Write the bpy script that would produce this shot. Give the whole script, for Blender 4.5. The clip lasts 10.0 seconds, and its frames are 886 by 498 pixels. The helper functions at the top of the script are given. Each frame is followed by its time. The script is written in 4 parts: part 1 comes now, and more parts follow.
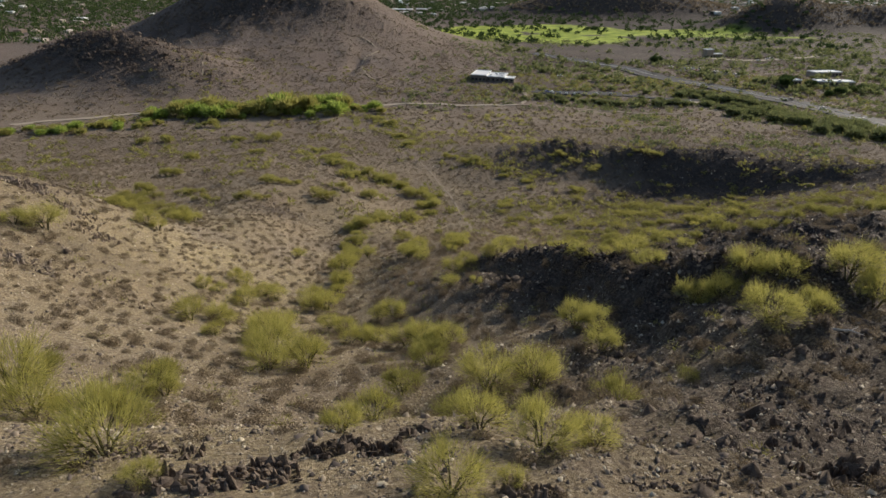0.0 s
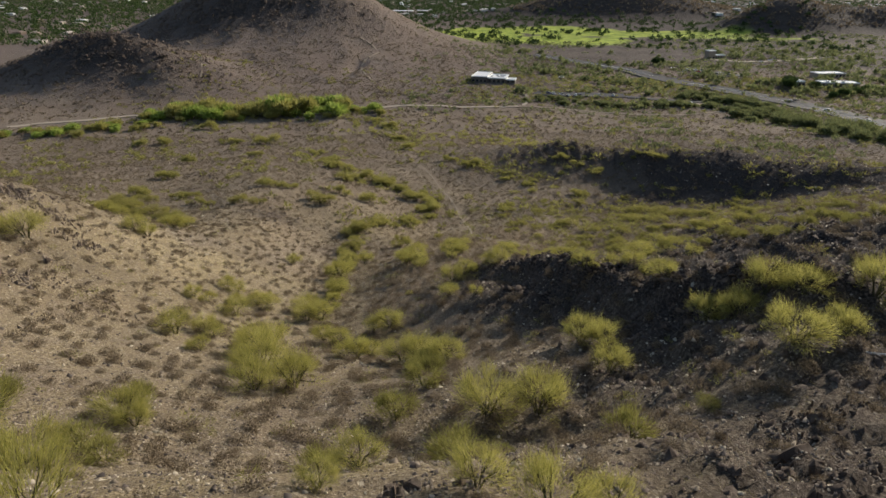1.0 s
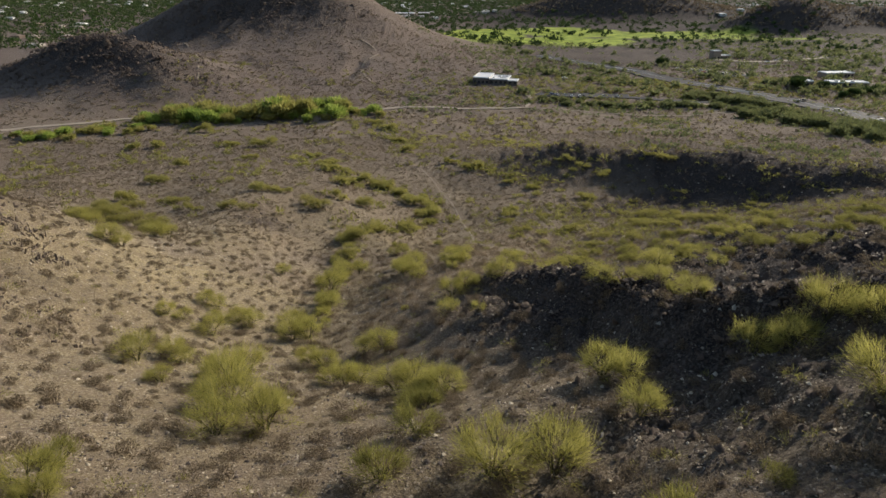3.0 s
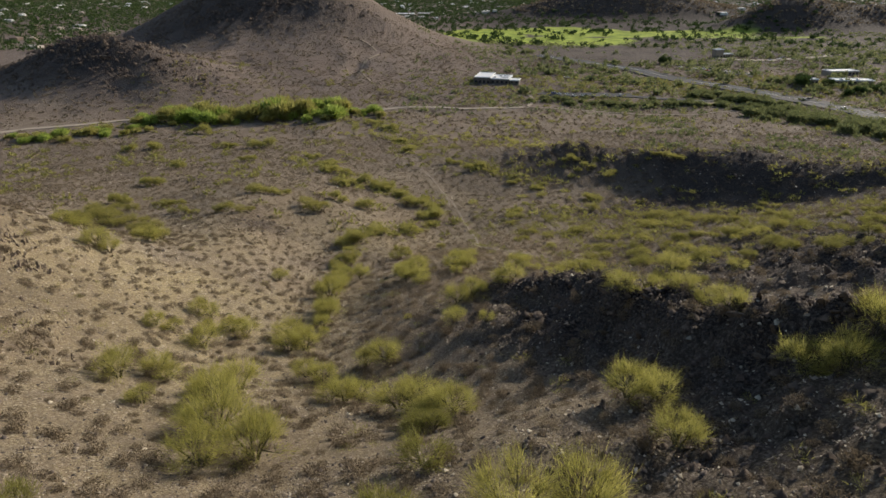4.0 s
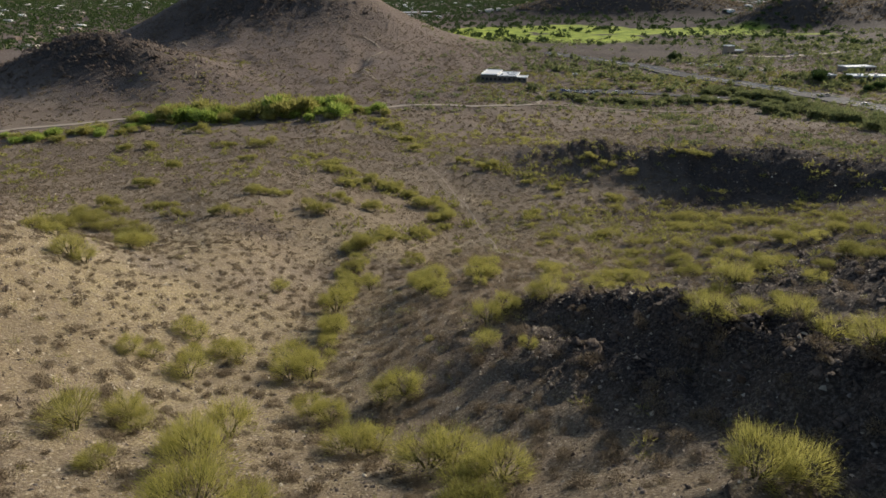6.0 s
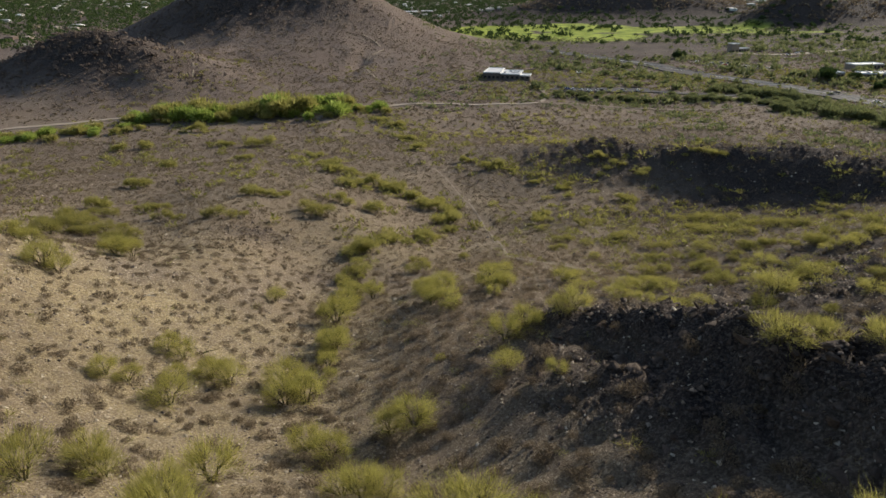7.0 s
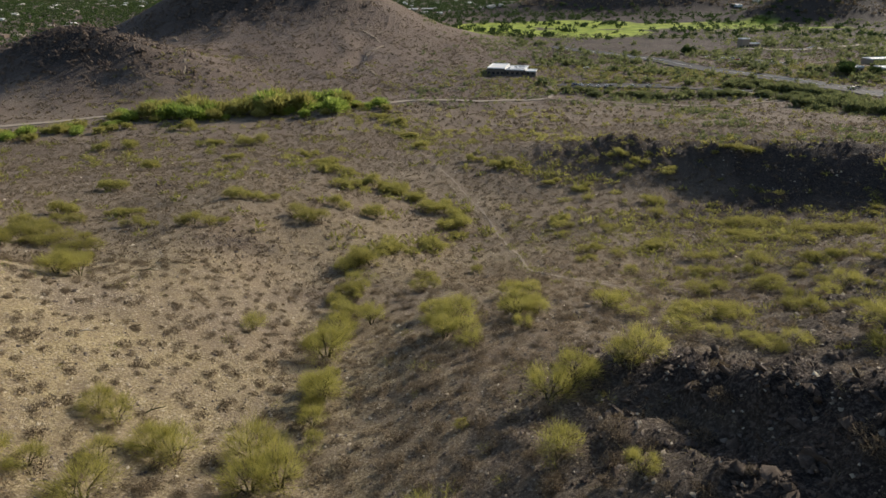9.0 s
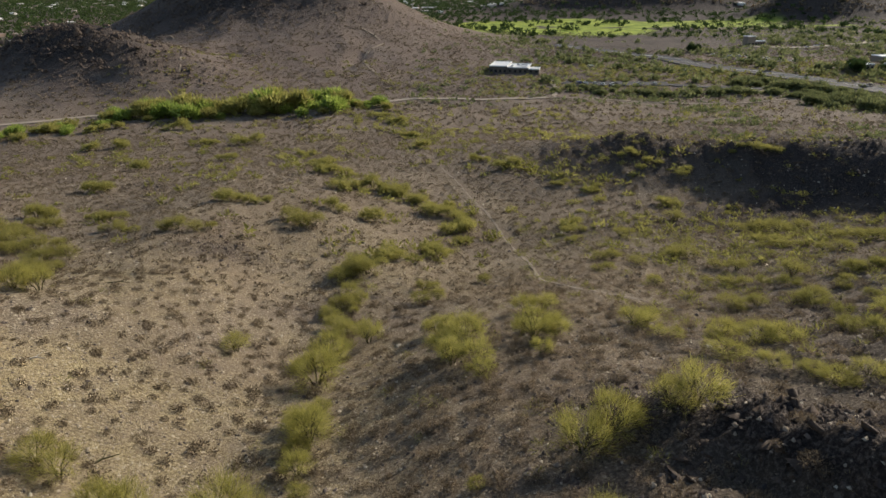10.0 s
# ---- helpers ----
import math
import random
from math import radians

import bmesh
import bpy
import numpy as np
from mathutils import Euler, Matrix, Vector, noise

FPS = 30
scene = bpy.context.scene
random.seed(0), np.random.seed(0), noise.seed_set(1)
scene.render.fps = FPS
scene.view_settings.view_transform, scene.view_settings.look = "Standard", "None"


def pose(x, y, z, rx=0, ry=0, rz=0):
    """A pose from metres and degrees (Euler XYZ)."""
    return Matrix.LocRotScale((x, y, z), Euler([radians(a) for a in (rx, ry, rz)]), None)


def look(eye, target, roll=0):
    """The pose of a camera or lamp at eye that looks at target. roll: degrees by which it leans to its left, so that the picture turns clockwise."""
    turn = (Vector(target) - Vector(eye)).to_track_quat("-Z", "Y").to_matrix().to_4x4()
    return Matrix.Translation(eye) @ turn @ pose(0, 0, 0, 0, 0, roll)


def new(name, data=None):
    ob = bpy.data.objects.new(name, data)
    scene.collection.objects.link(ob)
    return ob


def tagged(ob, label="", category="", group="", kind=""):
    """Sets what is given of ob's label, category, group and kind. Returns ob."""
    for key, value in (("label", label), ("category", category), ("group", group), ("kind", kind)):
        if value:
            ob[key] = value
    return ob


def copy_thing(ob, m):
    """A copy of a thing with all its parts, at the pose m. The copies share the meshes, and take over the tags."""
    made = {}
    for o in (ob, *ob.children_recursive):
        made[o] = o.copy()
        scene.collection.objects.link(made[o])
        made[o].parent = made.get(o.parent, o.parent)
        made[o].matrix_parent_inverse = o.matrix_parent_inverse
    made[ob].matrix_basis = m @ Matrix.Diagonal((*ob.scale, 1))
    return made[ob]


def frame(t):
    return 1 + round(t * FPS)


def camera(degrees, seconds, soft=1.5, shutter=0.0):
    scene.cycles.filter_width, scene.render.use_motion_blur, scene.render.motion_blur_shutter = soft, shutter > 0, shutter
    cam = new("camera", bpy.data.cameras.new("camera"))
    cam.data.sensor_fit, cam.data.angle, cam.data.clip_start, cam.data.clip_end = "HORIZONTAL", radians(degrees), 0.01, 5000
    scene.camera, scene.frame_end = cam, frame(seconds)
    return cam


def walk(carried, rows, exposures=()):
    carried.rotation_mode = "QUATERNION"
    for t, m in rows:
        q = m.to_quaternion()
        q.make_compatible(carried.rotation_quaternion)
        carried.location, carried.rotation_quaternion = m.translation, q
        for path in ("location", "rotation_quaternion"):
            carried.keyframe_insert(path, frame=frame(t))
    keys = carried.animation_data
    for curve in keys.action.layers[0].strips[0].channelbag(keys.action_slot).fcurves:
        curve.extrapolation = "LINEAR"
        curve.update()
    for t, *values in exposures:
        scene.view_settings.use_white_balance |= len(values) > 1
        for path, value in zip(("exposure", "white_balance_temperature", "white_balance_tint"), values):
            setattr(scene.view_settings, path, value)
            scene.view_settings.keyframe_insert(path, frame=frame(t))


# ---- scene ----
EXPOSURE = -0.15
cam = camera(72.0, 10.0, soft=1.5)
ROWS = [
    (0, pose(0.28, -21.39, 94.08, 65.32, 0, -0.49) @ pose(0, 0, 0, 0, 0, 0.70)),
    (0.5, pose(0.48, -19.37, 93.76, 65.39, 0, -0.43) @ pose(0, 0, 0, 0, 0, 0.66)),
    (1, pose(0.68, -17.24, 93.30, 65.47, 0, -0.38) @ pose(0, 0, 0, 0, 0, 0.64)),
    (1.5, pose(0.91, -15.06, 92.75, 65.55, 0, -0.33) @ pose(0, 0, 0, 0, 0, 0.60)),
    (2, pose(1.10, -12.81, 92.09, 65.60, 0, -0.27) @ pose(0, 0, 0, 0, 0, 0.52)),
    (2.5, pose(1.36, -10.44, 91.31, 65.66, 0, -0.19) @ pose(0, 0, 0, 0, 0, 0.45)),
    (4, pose(0.65, -2.88, 88.92, 65.80, 0, -0.06) @ pose(0, 0, 0, 0, 0, 0.07)),
    (4.5, pose(0.00, -0.00, 88.00, 65.81, 0, -0.01) @ pose(0, 0, 0, 0, 0, 0.00)),
    (5, pose(-0.75, 3.07, 86.95, 65.82, 0, 0.06) @ pose(0, 0, 0, 0, 0, -0.09)),
    (5.5, pose(-1.62, 6.34, 85.82, 65.82, 0, 0.15) @ pose(0, 0, 0, 0, 0, -0.14)),
    (7, pose(-3.97, 17.97, 82.04, 65.84, 0, 0.20) @ pose(0, 0, 0, 0, 0, -0.30)),
    (7.5, pose(-4.51, 22.25, 80.62, 65.83, 0, 0.22) @ pose(0, 0, 0, 0, 0, -0.37)),
    (8, pose(-5.02, 26.67, 79.29, 65.81, 0, 0.22) @ pose(0, 0, 0, 0, 0, -0.43)),
    (8.5, pose(-5.44, 31.22, 77.98, 65.81, 0, 0.24) @ pose(0, 0, 0, 0, 0, -0.48)),
    (9, pose(-5.84, 35.91, 76.62, 65.82, 0, 0.25) @ pose(0, 0, 0, 0, 0, -0.50)),
    (9.5, pose(-6.18, 40.60, 75.21, 65.84, 0, 0.29) @ pose(0, 0, 0, 0, 0, -0.57)),
    (10, pose(-6.54, 45.29, 73.90, 65.82, 0, 0.30) @ pose(0, 0, 0, 0, 0, -0.58)),
]
walk(cam, ROWS, [(0, EXPOSURE), (10, EXPOSURE)])

# ---- daylight: low sun ahead and to the right, clear sky ----
SUN_AZIMUTH, SUN_HEIGHT = 47.0, 24.0          # degrees right of the flight line, degrees up
sun_way = Vector((math.sin(radians(SUN_AZIMUTH)) * math.cos(radians(SUN_HEIGHT)),
                  math.cos(radians(SUN_AZIMUTH)) * math.cos(radians(SUN_HEIGHT)),
                  math.sin(radians(SUN_HEIGHT))))
sun = new("sun", bpy.data.lights.new("sun", "SUN"))
sun.data.energy, sun.data.angle, sun.data.color = 5.0, radians(0.6), (1.0, 0.91, 0.78)
sun.matrix_world = look(sun_way * 500, (0, 0, 0))
world = bpy.data.worlds.new("sky")
scene.world = world
world.use_nodes = True
sky = world.node_tree.nodes.new("ShaderNodeTexSky")
sky.sky_type, sky.sun_disc = "NISHITA", False
sky.sun_elevation, sky.sun_rotation = radians(SUN_HEIGHT), radians(SUN_AZIMUTH)
sky.dust_density = 1.5
background = world.node_tree.nodes["Background"]
background.inputs["Strength"].default_value = 0.13
world.node_tree.links.new(sky.outputs[0], background.inputs["Color"])

# ---- materials ----
class Nodes:
    """A small helper round one material's node tree."""

    def __init__(self, name, roughness=0.9, specular=0.2):
        self.material = bpy.data.materials.new(name)
        self.material.use_nodes = True
        self.tree = self.material.node_tree
        self.bsdf = self.tree.nodes["Principled BSDF"]
        self.bsdf.inputs["Roughness"].default_value = roughness
        self.bsdf.inputs["Specular IOR Level"].default_value = specular
        self.place = None

    def add(self, kind, **values):
        node = self.tree.nodes.new(kind)
        for key, value in values.items():
            node.inputs[key.replace("_", " ")].default_value = value
        return node

    def link(self, a, b):
        self.tree.links.new(a, b)

    def coords(self, which="Object"):
        if self.place is None:
            self.place = self.tree.nodes.new("ShaderNodeTexCoord")
        return self.place.outputs[which]

    def noise(self, scale, detail=4.0, rough=0.6, which="Object"):
        n = self.add("ShaderNodeTexNoise", Scale=scale, Detail=detail, Roughness=rough)
        self.link(self.coords(which), n.inputs["Vector"])
        return n.outputs["Fac"]

    def ramp(self, value, stops):
        r = self.tree.nodes.new("ShaderNodeValToRGB")
        e = r.color_ramp.elements
        while len(e) < len(stops):
            e.new(0.5)
        for at, (pos, col) in zip(e, stops):
            at.position = pos
            at.color = (*col, 1.0) if len(col) == 3 else col
        self.link(value, r.inputs["Fac"])
        return r.outputs["Color"]

    def mix(self, fac, a, b, blend="MIX"):
        m = self.tree.nodes.new("ShaderNodeMix")
        m.data_type, m.blend_type = "RGBA", blend
        for sock, v in ((m.inputs["Factor"], fac), (m.inputs["A"], a), (m.inputs["B"], b)):
            if isinstance(v, (int, float)):
                sock.default_value = v
            elif isinstance(v, tuple):
                sock.default_value = (*v, 1.0)
            else:
                self.link(v, sock)
        return m.outputs["Result"]

    def maths(self, op, a, b=0.0):
        m = self.tree.nodes.new("ShaderNodeMath")
        m.operation = op
        for sock, v in ((m.inputs[0], a), (m.inputs[1], b)):
            if isinstance(v, (int, float)):
                sock.default_value = v
            else:
                self.link(v, sock)
        return m.outputs[0]

    def attribute(self, name):
        a = self.tree.nodes.new("ShaderNodeAttribute")
        a.attribute_name = name
        return a.outputs["Fac"]

    def island(self):
        return self.tree.nodes.new("ShaderNodeNewGeometry").outputs["Random Per Island"]

    def random(self):
        return self.tree.nodes.new("ShaderNodeObjectInfo").outputs["Random"]

    def bump(self, height, strength=0.4, distance=0.05):
        b = self.add("ShaderNodeBump", Strength=strength, Distance=distance)
        self.link(height, b.inputs["Height"])
        self.link(b.outputs["Normal"], self.bsdf.inputs["Normal"])

    def colour(self, c):
        if isinstance(c, tuple):
            self.bsdf.inputs["Base Color"].default_value = (*c, 1.0)
        else:
            self.link(c, self.bsdf.inputs["Base Color"])
        return self


def ground_material():
    n = Nodes("desert_ground", 0.95, 0.1)
    big, mid, small = n.noise(0.035, 5), n.noise(0.4, 6, 0.7), n.noise(3.5, 6, 0.75)
    gravel = n.ramp(small, [(0.36, (0.070, 0.056, 0.045)), (0.5, (0.215, 0.172, 0.122)), (0.64, (0.43, 0.36, 0.26))])
    pale = n.ramp(small, [(0.34, (0.18, 0.140, 0.074)), (0.5, (0.40, 0.320, 0.165)), (0.66, (0.66, 0.555, 0.31))])
    rock = n.ramp(small, [(0.34, (0.020, 0.017, 0.016)), (0.5, (0.055, 0.045, 0.040)), (0.68, (0.20, 0.17, 0.145))])
    hill = n.ramp(n.noise(1.2, 7, 0.75), [(0.36, (0.088, 0.067, 0.057)), (0.5, (0.195, 0.151, 0.127)), (0.66, (0.32, 0.262, 0.218))])
    lawn = n.ramp(n.noise(0.06, 4), [(0.35, (0.17, 0.24, 0.035)), (0.65, (0.40, 0.46, 0.07))])
    c = n.mix(n.attribute("pale"), gravel, pale)
    c = n.mix(n.attribute("far"), c, hill)
    c = n.mix(n.ramp(mid, [(0.38, (0, 0, 0)), (0.68, (0.5, 0.5, 0.5))]), c, hill)
    for size, share, edge in ((1.6, 0.75, 0.30), (4.2, 0.8, 0.34)):
        cells = n.add("ShaderNodeTexVoronoi", Scale=size)
        n.link(n.coords(), cells.inputs["Vector"])
        stones = n.ramp(cells.outputs["Distance"], [(edge * 0.6, (1, 1, 1)), (edge, (0, 0, 0))])
        tone = n.ramp(cells.outputs["Color"], [(0.15, (0.05, 0.042, 0.036)), (0.5, (0.21, 0.175, 0.135)), (0.85, (0.68, 0.59, 0.44))])
        c = n.mix(n.maths("MULTIPLY", stones, share), c, tone)
    c = n.mix(n.ramp(big, [(0.35, (0, 0, 0)), (0.7, (0.45, 0.45, 0.45))]), c, (0.16, 0.115, 0.085))
    # rock colour, laid over the distant hills too in place of their shade
    c = n.mix(n.attribute("rocky"), c, rock)
    c = n.mix(n.attribute("lawn"), c, lawn)
    n.colour(c)
    n.bump(n.maths("ADD", n.maths("MULTIPLY", small, 0.8), mid), 0.9, 0.45)
    return n.material


def plain_material(name, dark, light, scale=1.0, roughness=0.9, bump=0.3, distance=0.05, specular=0.2, metal=0.0):
    n = Nodes(name, roughness, specular)
    fine, coarse = n.noise(scale * 6, 5), n.noise(scale, 4)
    c = n.mix(n.maths("MULTIPLY", n.maths("ADD", fine, coarse), 0.5), dark, light)
    n.colour(c)
    n.bsdf.inputs["Metallic"].default_value = metal
    n.bump(fine, bump, distance)
    return n.material


def leaf_material(name, stops, glow=0.35, varied="island"):
    """Thin leaves and twigs: some of the sun's light passes through them."""
    n = Nodes(name, 0.75, 0.15)
    r = n.island() if varied == "island" else n.random()
    c = n.ramp(r, stops)
    tone = n.random()
    c = n.mix(n.maths("MULTIPLY", tone, 0.28), c, stops[0][1])
    n.colour(c)
    thin = n.add("ShaderNodeBsdfTranslucent")
    n.link(c, thin.inputs["Color"])
    m = n.add("ShaderNodeMixShader", Fac=glow)
    n.link(n.bsdf.outputs[0], m.inputs[1])
    n.link(thin.outputs[0], m.inputs[2])
    n.link(m.outputs[0], n.tree.nodes["Material Output"].inputs["Surface"])
    return n.material


GROUND = ground_material()
PALO_LEAF = leaf_material("palo_verde_leaf", [(0.0, (0.25, 0.24, 0.06)), (0.5, (0.42, 0.395, 0.11)), (1.0, (0.60, 0.55, 0.185))], 0.6)
FAR_PALO_LEAF = leaf_material("palo_verde_leaf", [(0.0, (0.22, 0.212, 0.058)), (0.5, (0.38, 0.357, 0.105)), (1.0, (0.54, 0.495, 0.17))], 0.56)
MIDDLE_LEAF = leaf_material("palo_verde_leaf", [(0.0, (0.20, 0.19, 0.052)), (0.5, (0.345, 0.32, 0.095)), (1.0, (0.50, 0.455, 0.155))], 0.5)
WASH_LEAF = leaf_material("wash_tree_leaf", [(0.0, (0.17, 0.24, 0.05)), (0.5, (0.34, 0.43, 0.09)), (1.0, (0.55, 0.60, 0.16))], 0.6)
DRY_LEAF = leaf_material("dry_shrub_leaf", [(0.0, (0.13, 0.10, 0.067)), (0.6, (0.21, 0.165, 0.11)), (1.0, (0.34, 0.27, 0.18))], 0.3)
# a lighter DRY_LEAF: sunlight on the tuft tops put into the colour
LIT_TUFT_LEAF = leaf_material("straw_tuft_leaf", [(0.0, (0.20, 0.155, 0.105)), (0.6, (0.33, 0.26, 0.18)), (1.0, (0.50, 0.40, 0.28))], 0.4)
BARK = plain_material("palo_verde_bark", (0.05, 0.045, 0.025), (0.13, 0.12, 0.055), 3.0)
OLIVE_LEAF = leaf_material("olive_shrub_leaf", [(0.0, (0.16, 0.16, 0.045)), (0.5, (0.30, 0.285, 0.08)), (1.0, (0.46, 0.425, 0.14))], 0.45)
SCRUB_LEAF = leaf_material("scrub_tree_leaf", [(0.0, (0.10, 0.12, 0.055)), (0.5, (0.20, 0.22, 0.09)), (1.0, (0.33, 0.34, 0.14))], 0.45)
GRASS = leaf_material("dry_grass_blade", [(0.0, (0.22, 0.19, 0.09)), (0.5, (0.36, 0.31, 0.15)), (1.0, (0.52, 0.46, 0.25))], 0.4)
FAR_LEAF = leaf_material("far_tree_leaf", [(0.0, (0.03, 0.055, 0.018)), (0.5, (0.06, 0.095, 0.028)), (1.0, (0.11, 0.15, 0.04))], 0.3)


def rock_material(name, pale, first=0.05):
    n = Nodes(name, 0.8, 0.2)
    own = n.random()
    grain, seams = n.noise(1.6, 8, 0.7), n.noise(0.5, 4)
    dark = n.ramp(grain, [(0.25, (0.030, 0.021, 0.016)), (0.5, (0.088, 0.064, 0.047)), (0.75, (0.22, 0.168, 0.125))])
    light = n.ramp(grain, [(0.25, (0.12, 0.09, 0.07)), (0.5, (0.27, 0.215, 0.165)), (0.75, (0.46, 0.39, 0.31))])
    c = n.mix(n.ramp(own, [(0.55, (first, first, first)), (1.0, (pale, pale, pale))]), dark, light)
    c = n.mix(n.ramp(seams, [(0.5, (0, 0, 0)), (0.7, (0.5, 0.5, 0.5))]), c, (0.17, 0.12, 0.09))
    n.colour(c)
    n.bump(grain, 0.8, 0.15)
    return n.material


def stone_material():
    n = Nodes("loose_stone", 0.85, 0.25)
    c = n.ramp(n.island(), [(0.0, (0.06, 0.05, 0.045)), (0.45, (0.17, 0.135, 0.11)), (0.8, (0.36, 0.295, 0.21)), (1.0, (0.62, 0.54, 0.40))])
    n.colour(c)
    return n.material


ROCK, LEDGE_ROCK, DARK_ROCK, STONE = rock_material("desert_rock", 0.3), rock_material("tan_ledge_rock", 1.0, 0.75), rock_material("dark_desert_rock", 0.06), stone_material()
BROWN_ROCK = rock_material("brown_layered_rock", 0.55, 0.25)
DIRT = plain_material("trail_dirt", (0.29, 0.24, 0.185), (0.44, 0.375, 0.295), 0.6, 0.95, 0.4, 0.08)
PATH = plain_material("worn_footpath", (0.24, 0.195, 0.142), (0.36, 0.295, 0.215), 0.8, 0.95, 0.4, 0.08)
ASPHALT = plain_material("asphalt", (0.045, 0.045, 0.048), (0.085, 0.082, 0.08), 0.5, 0.85, 0.2, 0.02)
PAINT = plain_material("road_paint", (0.62, 0.60, 0.54), (0.78, 0.76, 0.70), 2.0, 0.7, 0.1, 0.01)
WHITE_ROOF = plain_material("white_roof_coating", (0.72, 0.72, 0.70), (0.86, 0.86, 0.84), 0.8, 0.6, 0.1, 0.02)
STUCCO = plain_material("tan_stucco", (0.26, 0.21, 0.16), (0.36, 0.30, 0.24), 1.5, 0.95, 0.3, 0.02)
# wall colour kept dark to hold the shade on the building's front
SHADED_WALL = plain_material("weathered_steel_wall", (0.10, 0.085, 0.075), (0.17, 0.145, 0.125), 1.0, 0.8, 0.2, 0.02)
METAL = plain_material("galvanised_metal", (0.40, 0.41, 0.42), (0.55, 0.56, 0.57), 2.0, 0.4, 0.1, 0.01, 0.5, 0.8)
RUBBER = plain_material("tyre_rubber", (0.018, 0.018, 0.018), (0.035, 0.035, 0.035), 6.0, 0.9)


def glass_material():
    n = Nodes("dark_glass", 0.06, 0.6)
    n.colour((0.02, 0.025, 0.03))
    return n.material


def car_paint(name, c):
    n = Nodes(name, 0.28, 0.5)
    n.colour(n.mix(n.noise(9.0, 2), c, tuple(min(1.0, 1.08 * v + 0.005) for v in c)))
    n.bsdf.inputs["Coat Weight"].default_value = 0.6
    return n.material


GLASS = glass_material()
CAR_PAINTS = {"white": car_paint("white_car_paint", (0.80, 0.80, 0.78)), "silver": car_paint("silver_car_paint", (0.45, 0.46, 0.47)),
              "black": car_paint("black_car_paint", (0.02, 0.02, 0.022)), "blue": car_paint("blue_car_paint", (0.03, 0.06, 0.22)), "red": car_paint("red_car_paint", (0.30, 0.03, 0.025))}


def house_material():
    n = Nodes("pale_house", 0.7, 0.3)
    n.colour(n.ramp(n.island(), [(0.0, (0.22, 0.16, 0.12)), (0.4, (0.42, 0.36, 0.30)), (0.7, (0.66, 0.63, 0.58)), (1.0, (0.86, 0.86, 0.84))]))
    return n.material


HOUSE = house_material()

# ---- the lie of the land ----
def lattice(ix, iy, seed):
    h = (ix.astype(np.int64) * 374761393 + iy.astype(np.int64) * 668265263 + seed * 1442695041) & 0xFFFFFFFF
    h = ((h ^ (h >> 13)) * 1274126177) & 0xFFFFFFFF
    h = ((h ^ (h >> 16)) * 2246822519) & 0xFFFFFFFF
    return (h & 0xFFFFFF) / float(0xFFFFFF) * 2 - 1


def value_noise(x, y, seed):
    """Smooth noise between -1 and 1 over arrays of places, one bump a unit."""
    ix, iy = np.floor(x), np.floor(y)
    u, v = x - ix, y - iy
    u, v = u * u * (3 - 2 * u), v * v * (3 - 2 * v)
    a, b = lattice(ix, iy, seed), lattice(ix + 1, iy, seed)
    c, d = lattice(ix, iy + 1, seed), lattice(ix + 1, iy + 1, seed)
    return (a * (1 - u) + b * u) * (1 - v) + (c * (1 - u) + d * u) * v


def fractal(x, y, size, octaves, seed, gain=0.5):
    z, amp = np.zeros(np.shape(x)), 1.0
    for k in range(octaves):
        z = z + amp * value_noise(x / size + 17.3 * k, y / size - 9.1 * k, seed + k)
        size, amp = size * 0.47, amp * gain
    return z


def bell(x, y, cx, cy, rx, ry, turn=0.0):
    c, s = math.cos(radians(turn)), math.sin(radians(turn))
    u, v = (c * (x - cx) + s * (y - cy)) / rx, (-s * (x - cx) + c * (y - cy)) / ry
    return np.exp(-0.5 * (u * u + v * v))


def step(a, b, x):
    k = np.clip((x - a) / (b - a), 0, 1)
    return k * k * (3 - 2 * k)


# centre x, y, half-widths, turn in degrees, height
NEAR_HILLS = [
    (29.2, -89.8, 228.7, 93.2, 35.1, 78.6),
    (-52.7, 15.9, 164.7, 63.3, -31.0, 13.8),
    (18.2, 59.5, 10.6, 26.7, 51.3, 7.5),
    (62.9, 74.3, 20.6, 47.9, 68.6, 11.5),
    (-93.1, 65.2, 31.3, 73.9, 28.2, 35.9),
    (-73.7, 90.5, 16.4, 20.1, 9.0, 9.2),
    (-8.7, 70.1, 11.0, 49.9, -1.7, -2.6),
    (-30.1, 126.2, 10.2, 35.4, 19.2, -7.4),
    (-41.3, 141.3, 23.7, 45.7, 14.6, 16.8),
    (-97.1, 175.6, 55.0, 49.8, 3.2, 5.2),
    (11.1, 120.2, 16.4, 44.0, -21.4, 7.0),
    (80.5, 123.5, 52.0, 33.0, -32.5, 13.3),
    (150.9, 160.6, 57.8, 34.2, 66.6, 12.3),
]
LOW_RISES = [
    (-6.8, 2.0, 42.1, 22.6, 16.6, 6.9),
    (24.3, 15.7, 12.8, 18.8, -13.5, -5.3),
    (-28.8, 19.2, 14.5, 16.1, 4.3, -2.6),
    (5.2, 17.6, 19.5, 5.1, 17.6, -4.4),
    (26.6, 26.9, 10.7, 9.7, -3.0, 7.8),
    (12.5, 256.0, 221.9, 51.2, 15.8, 9.2),
    (101.9, 216.1, 46.5, 16.0, -28.6, 11.0),
    (44.8, 262.0, 22.2, 12.9, -35.0, 2.0),
    (140.1, 167.9, 34.8, 22.0, -30.4, -0.3),
]
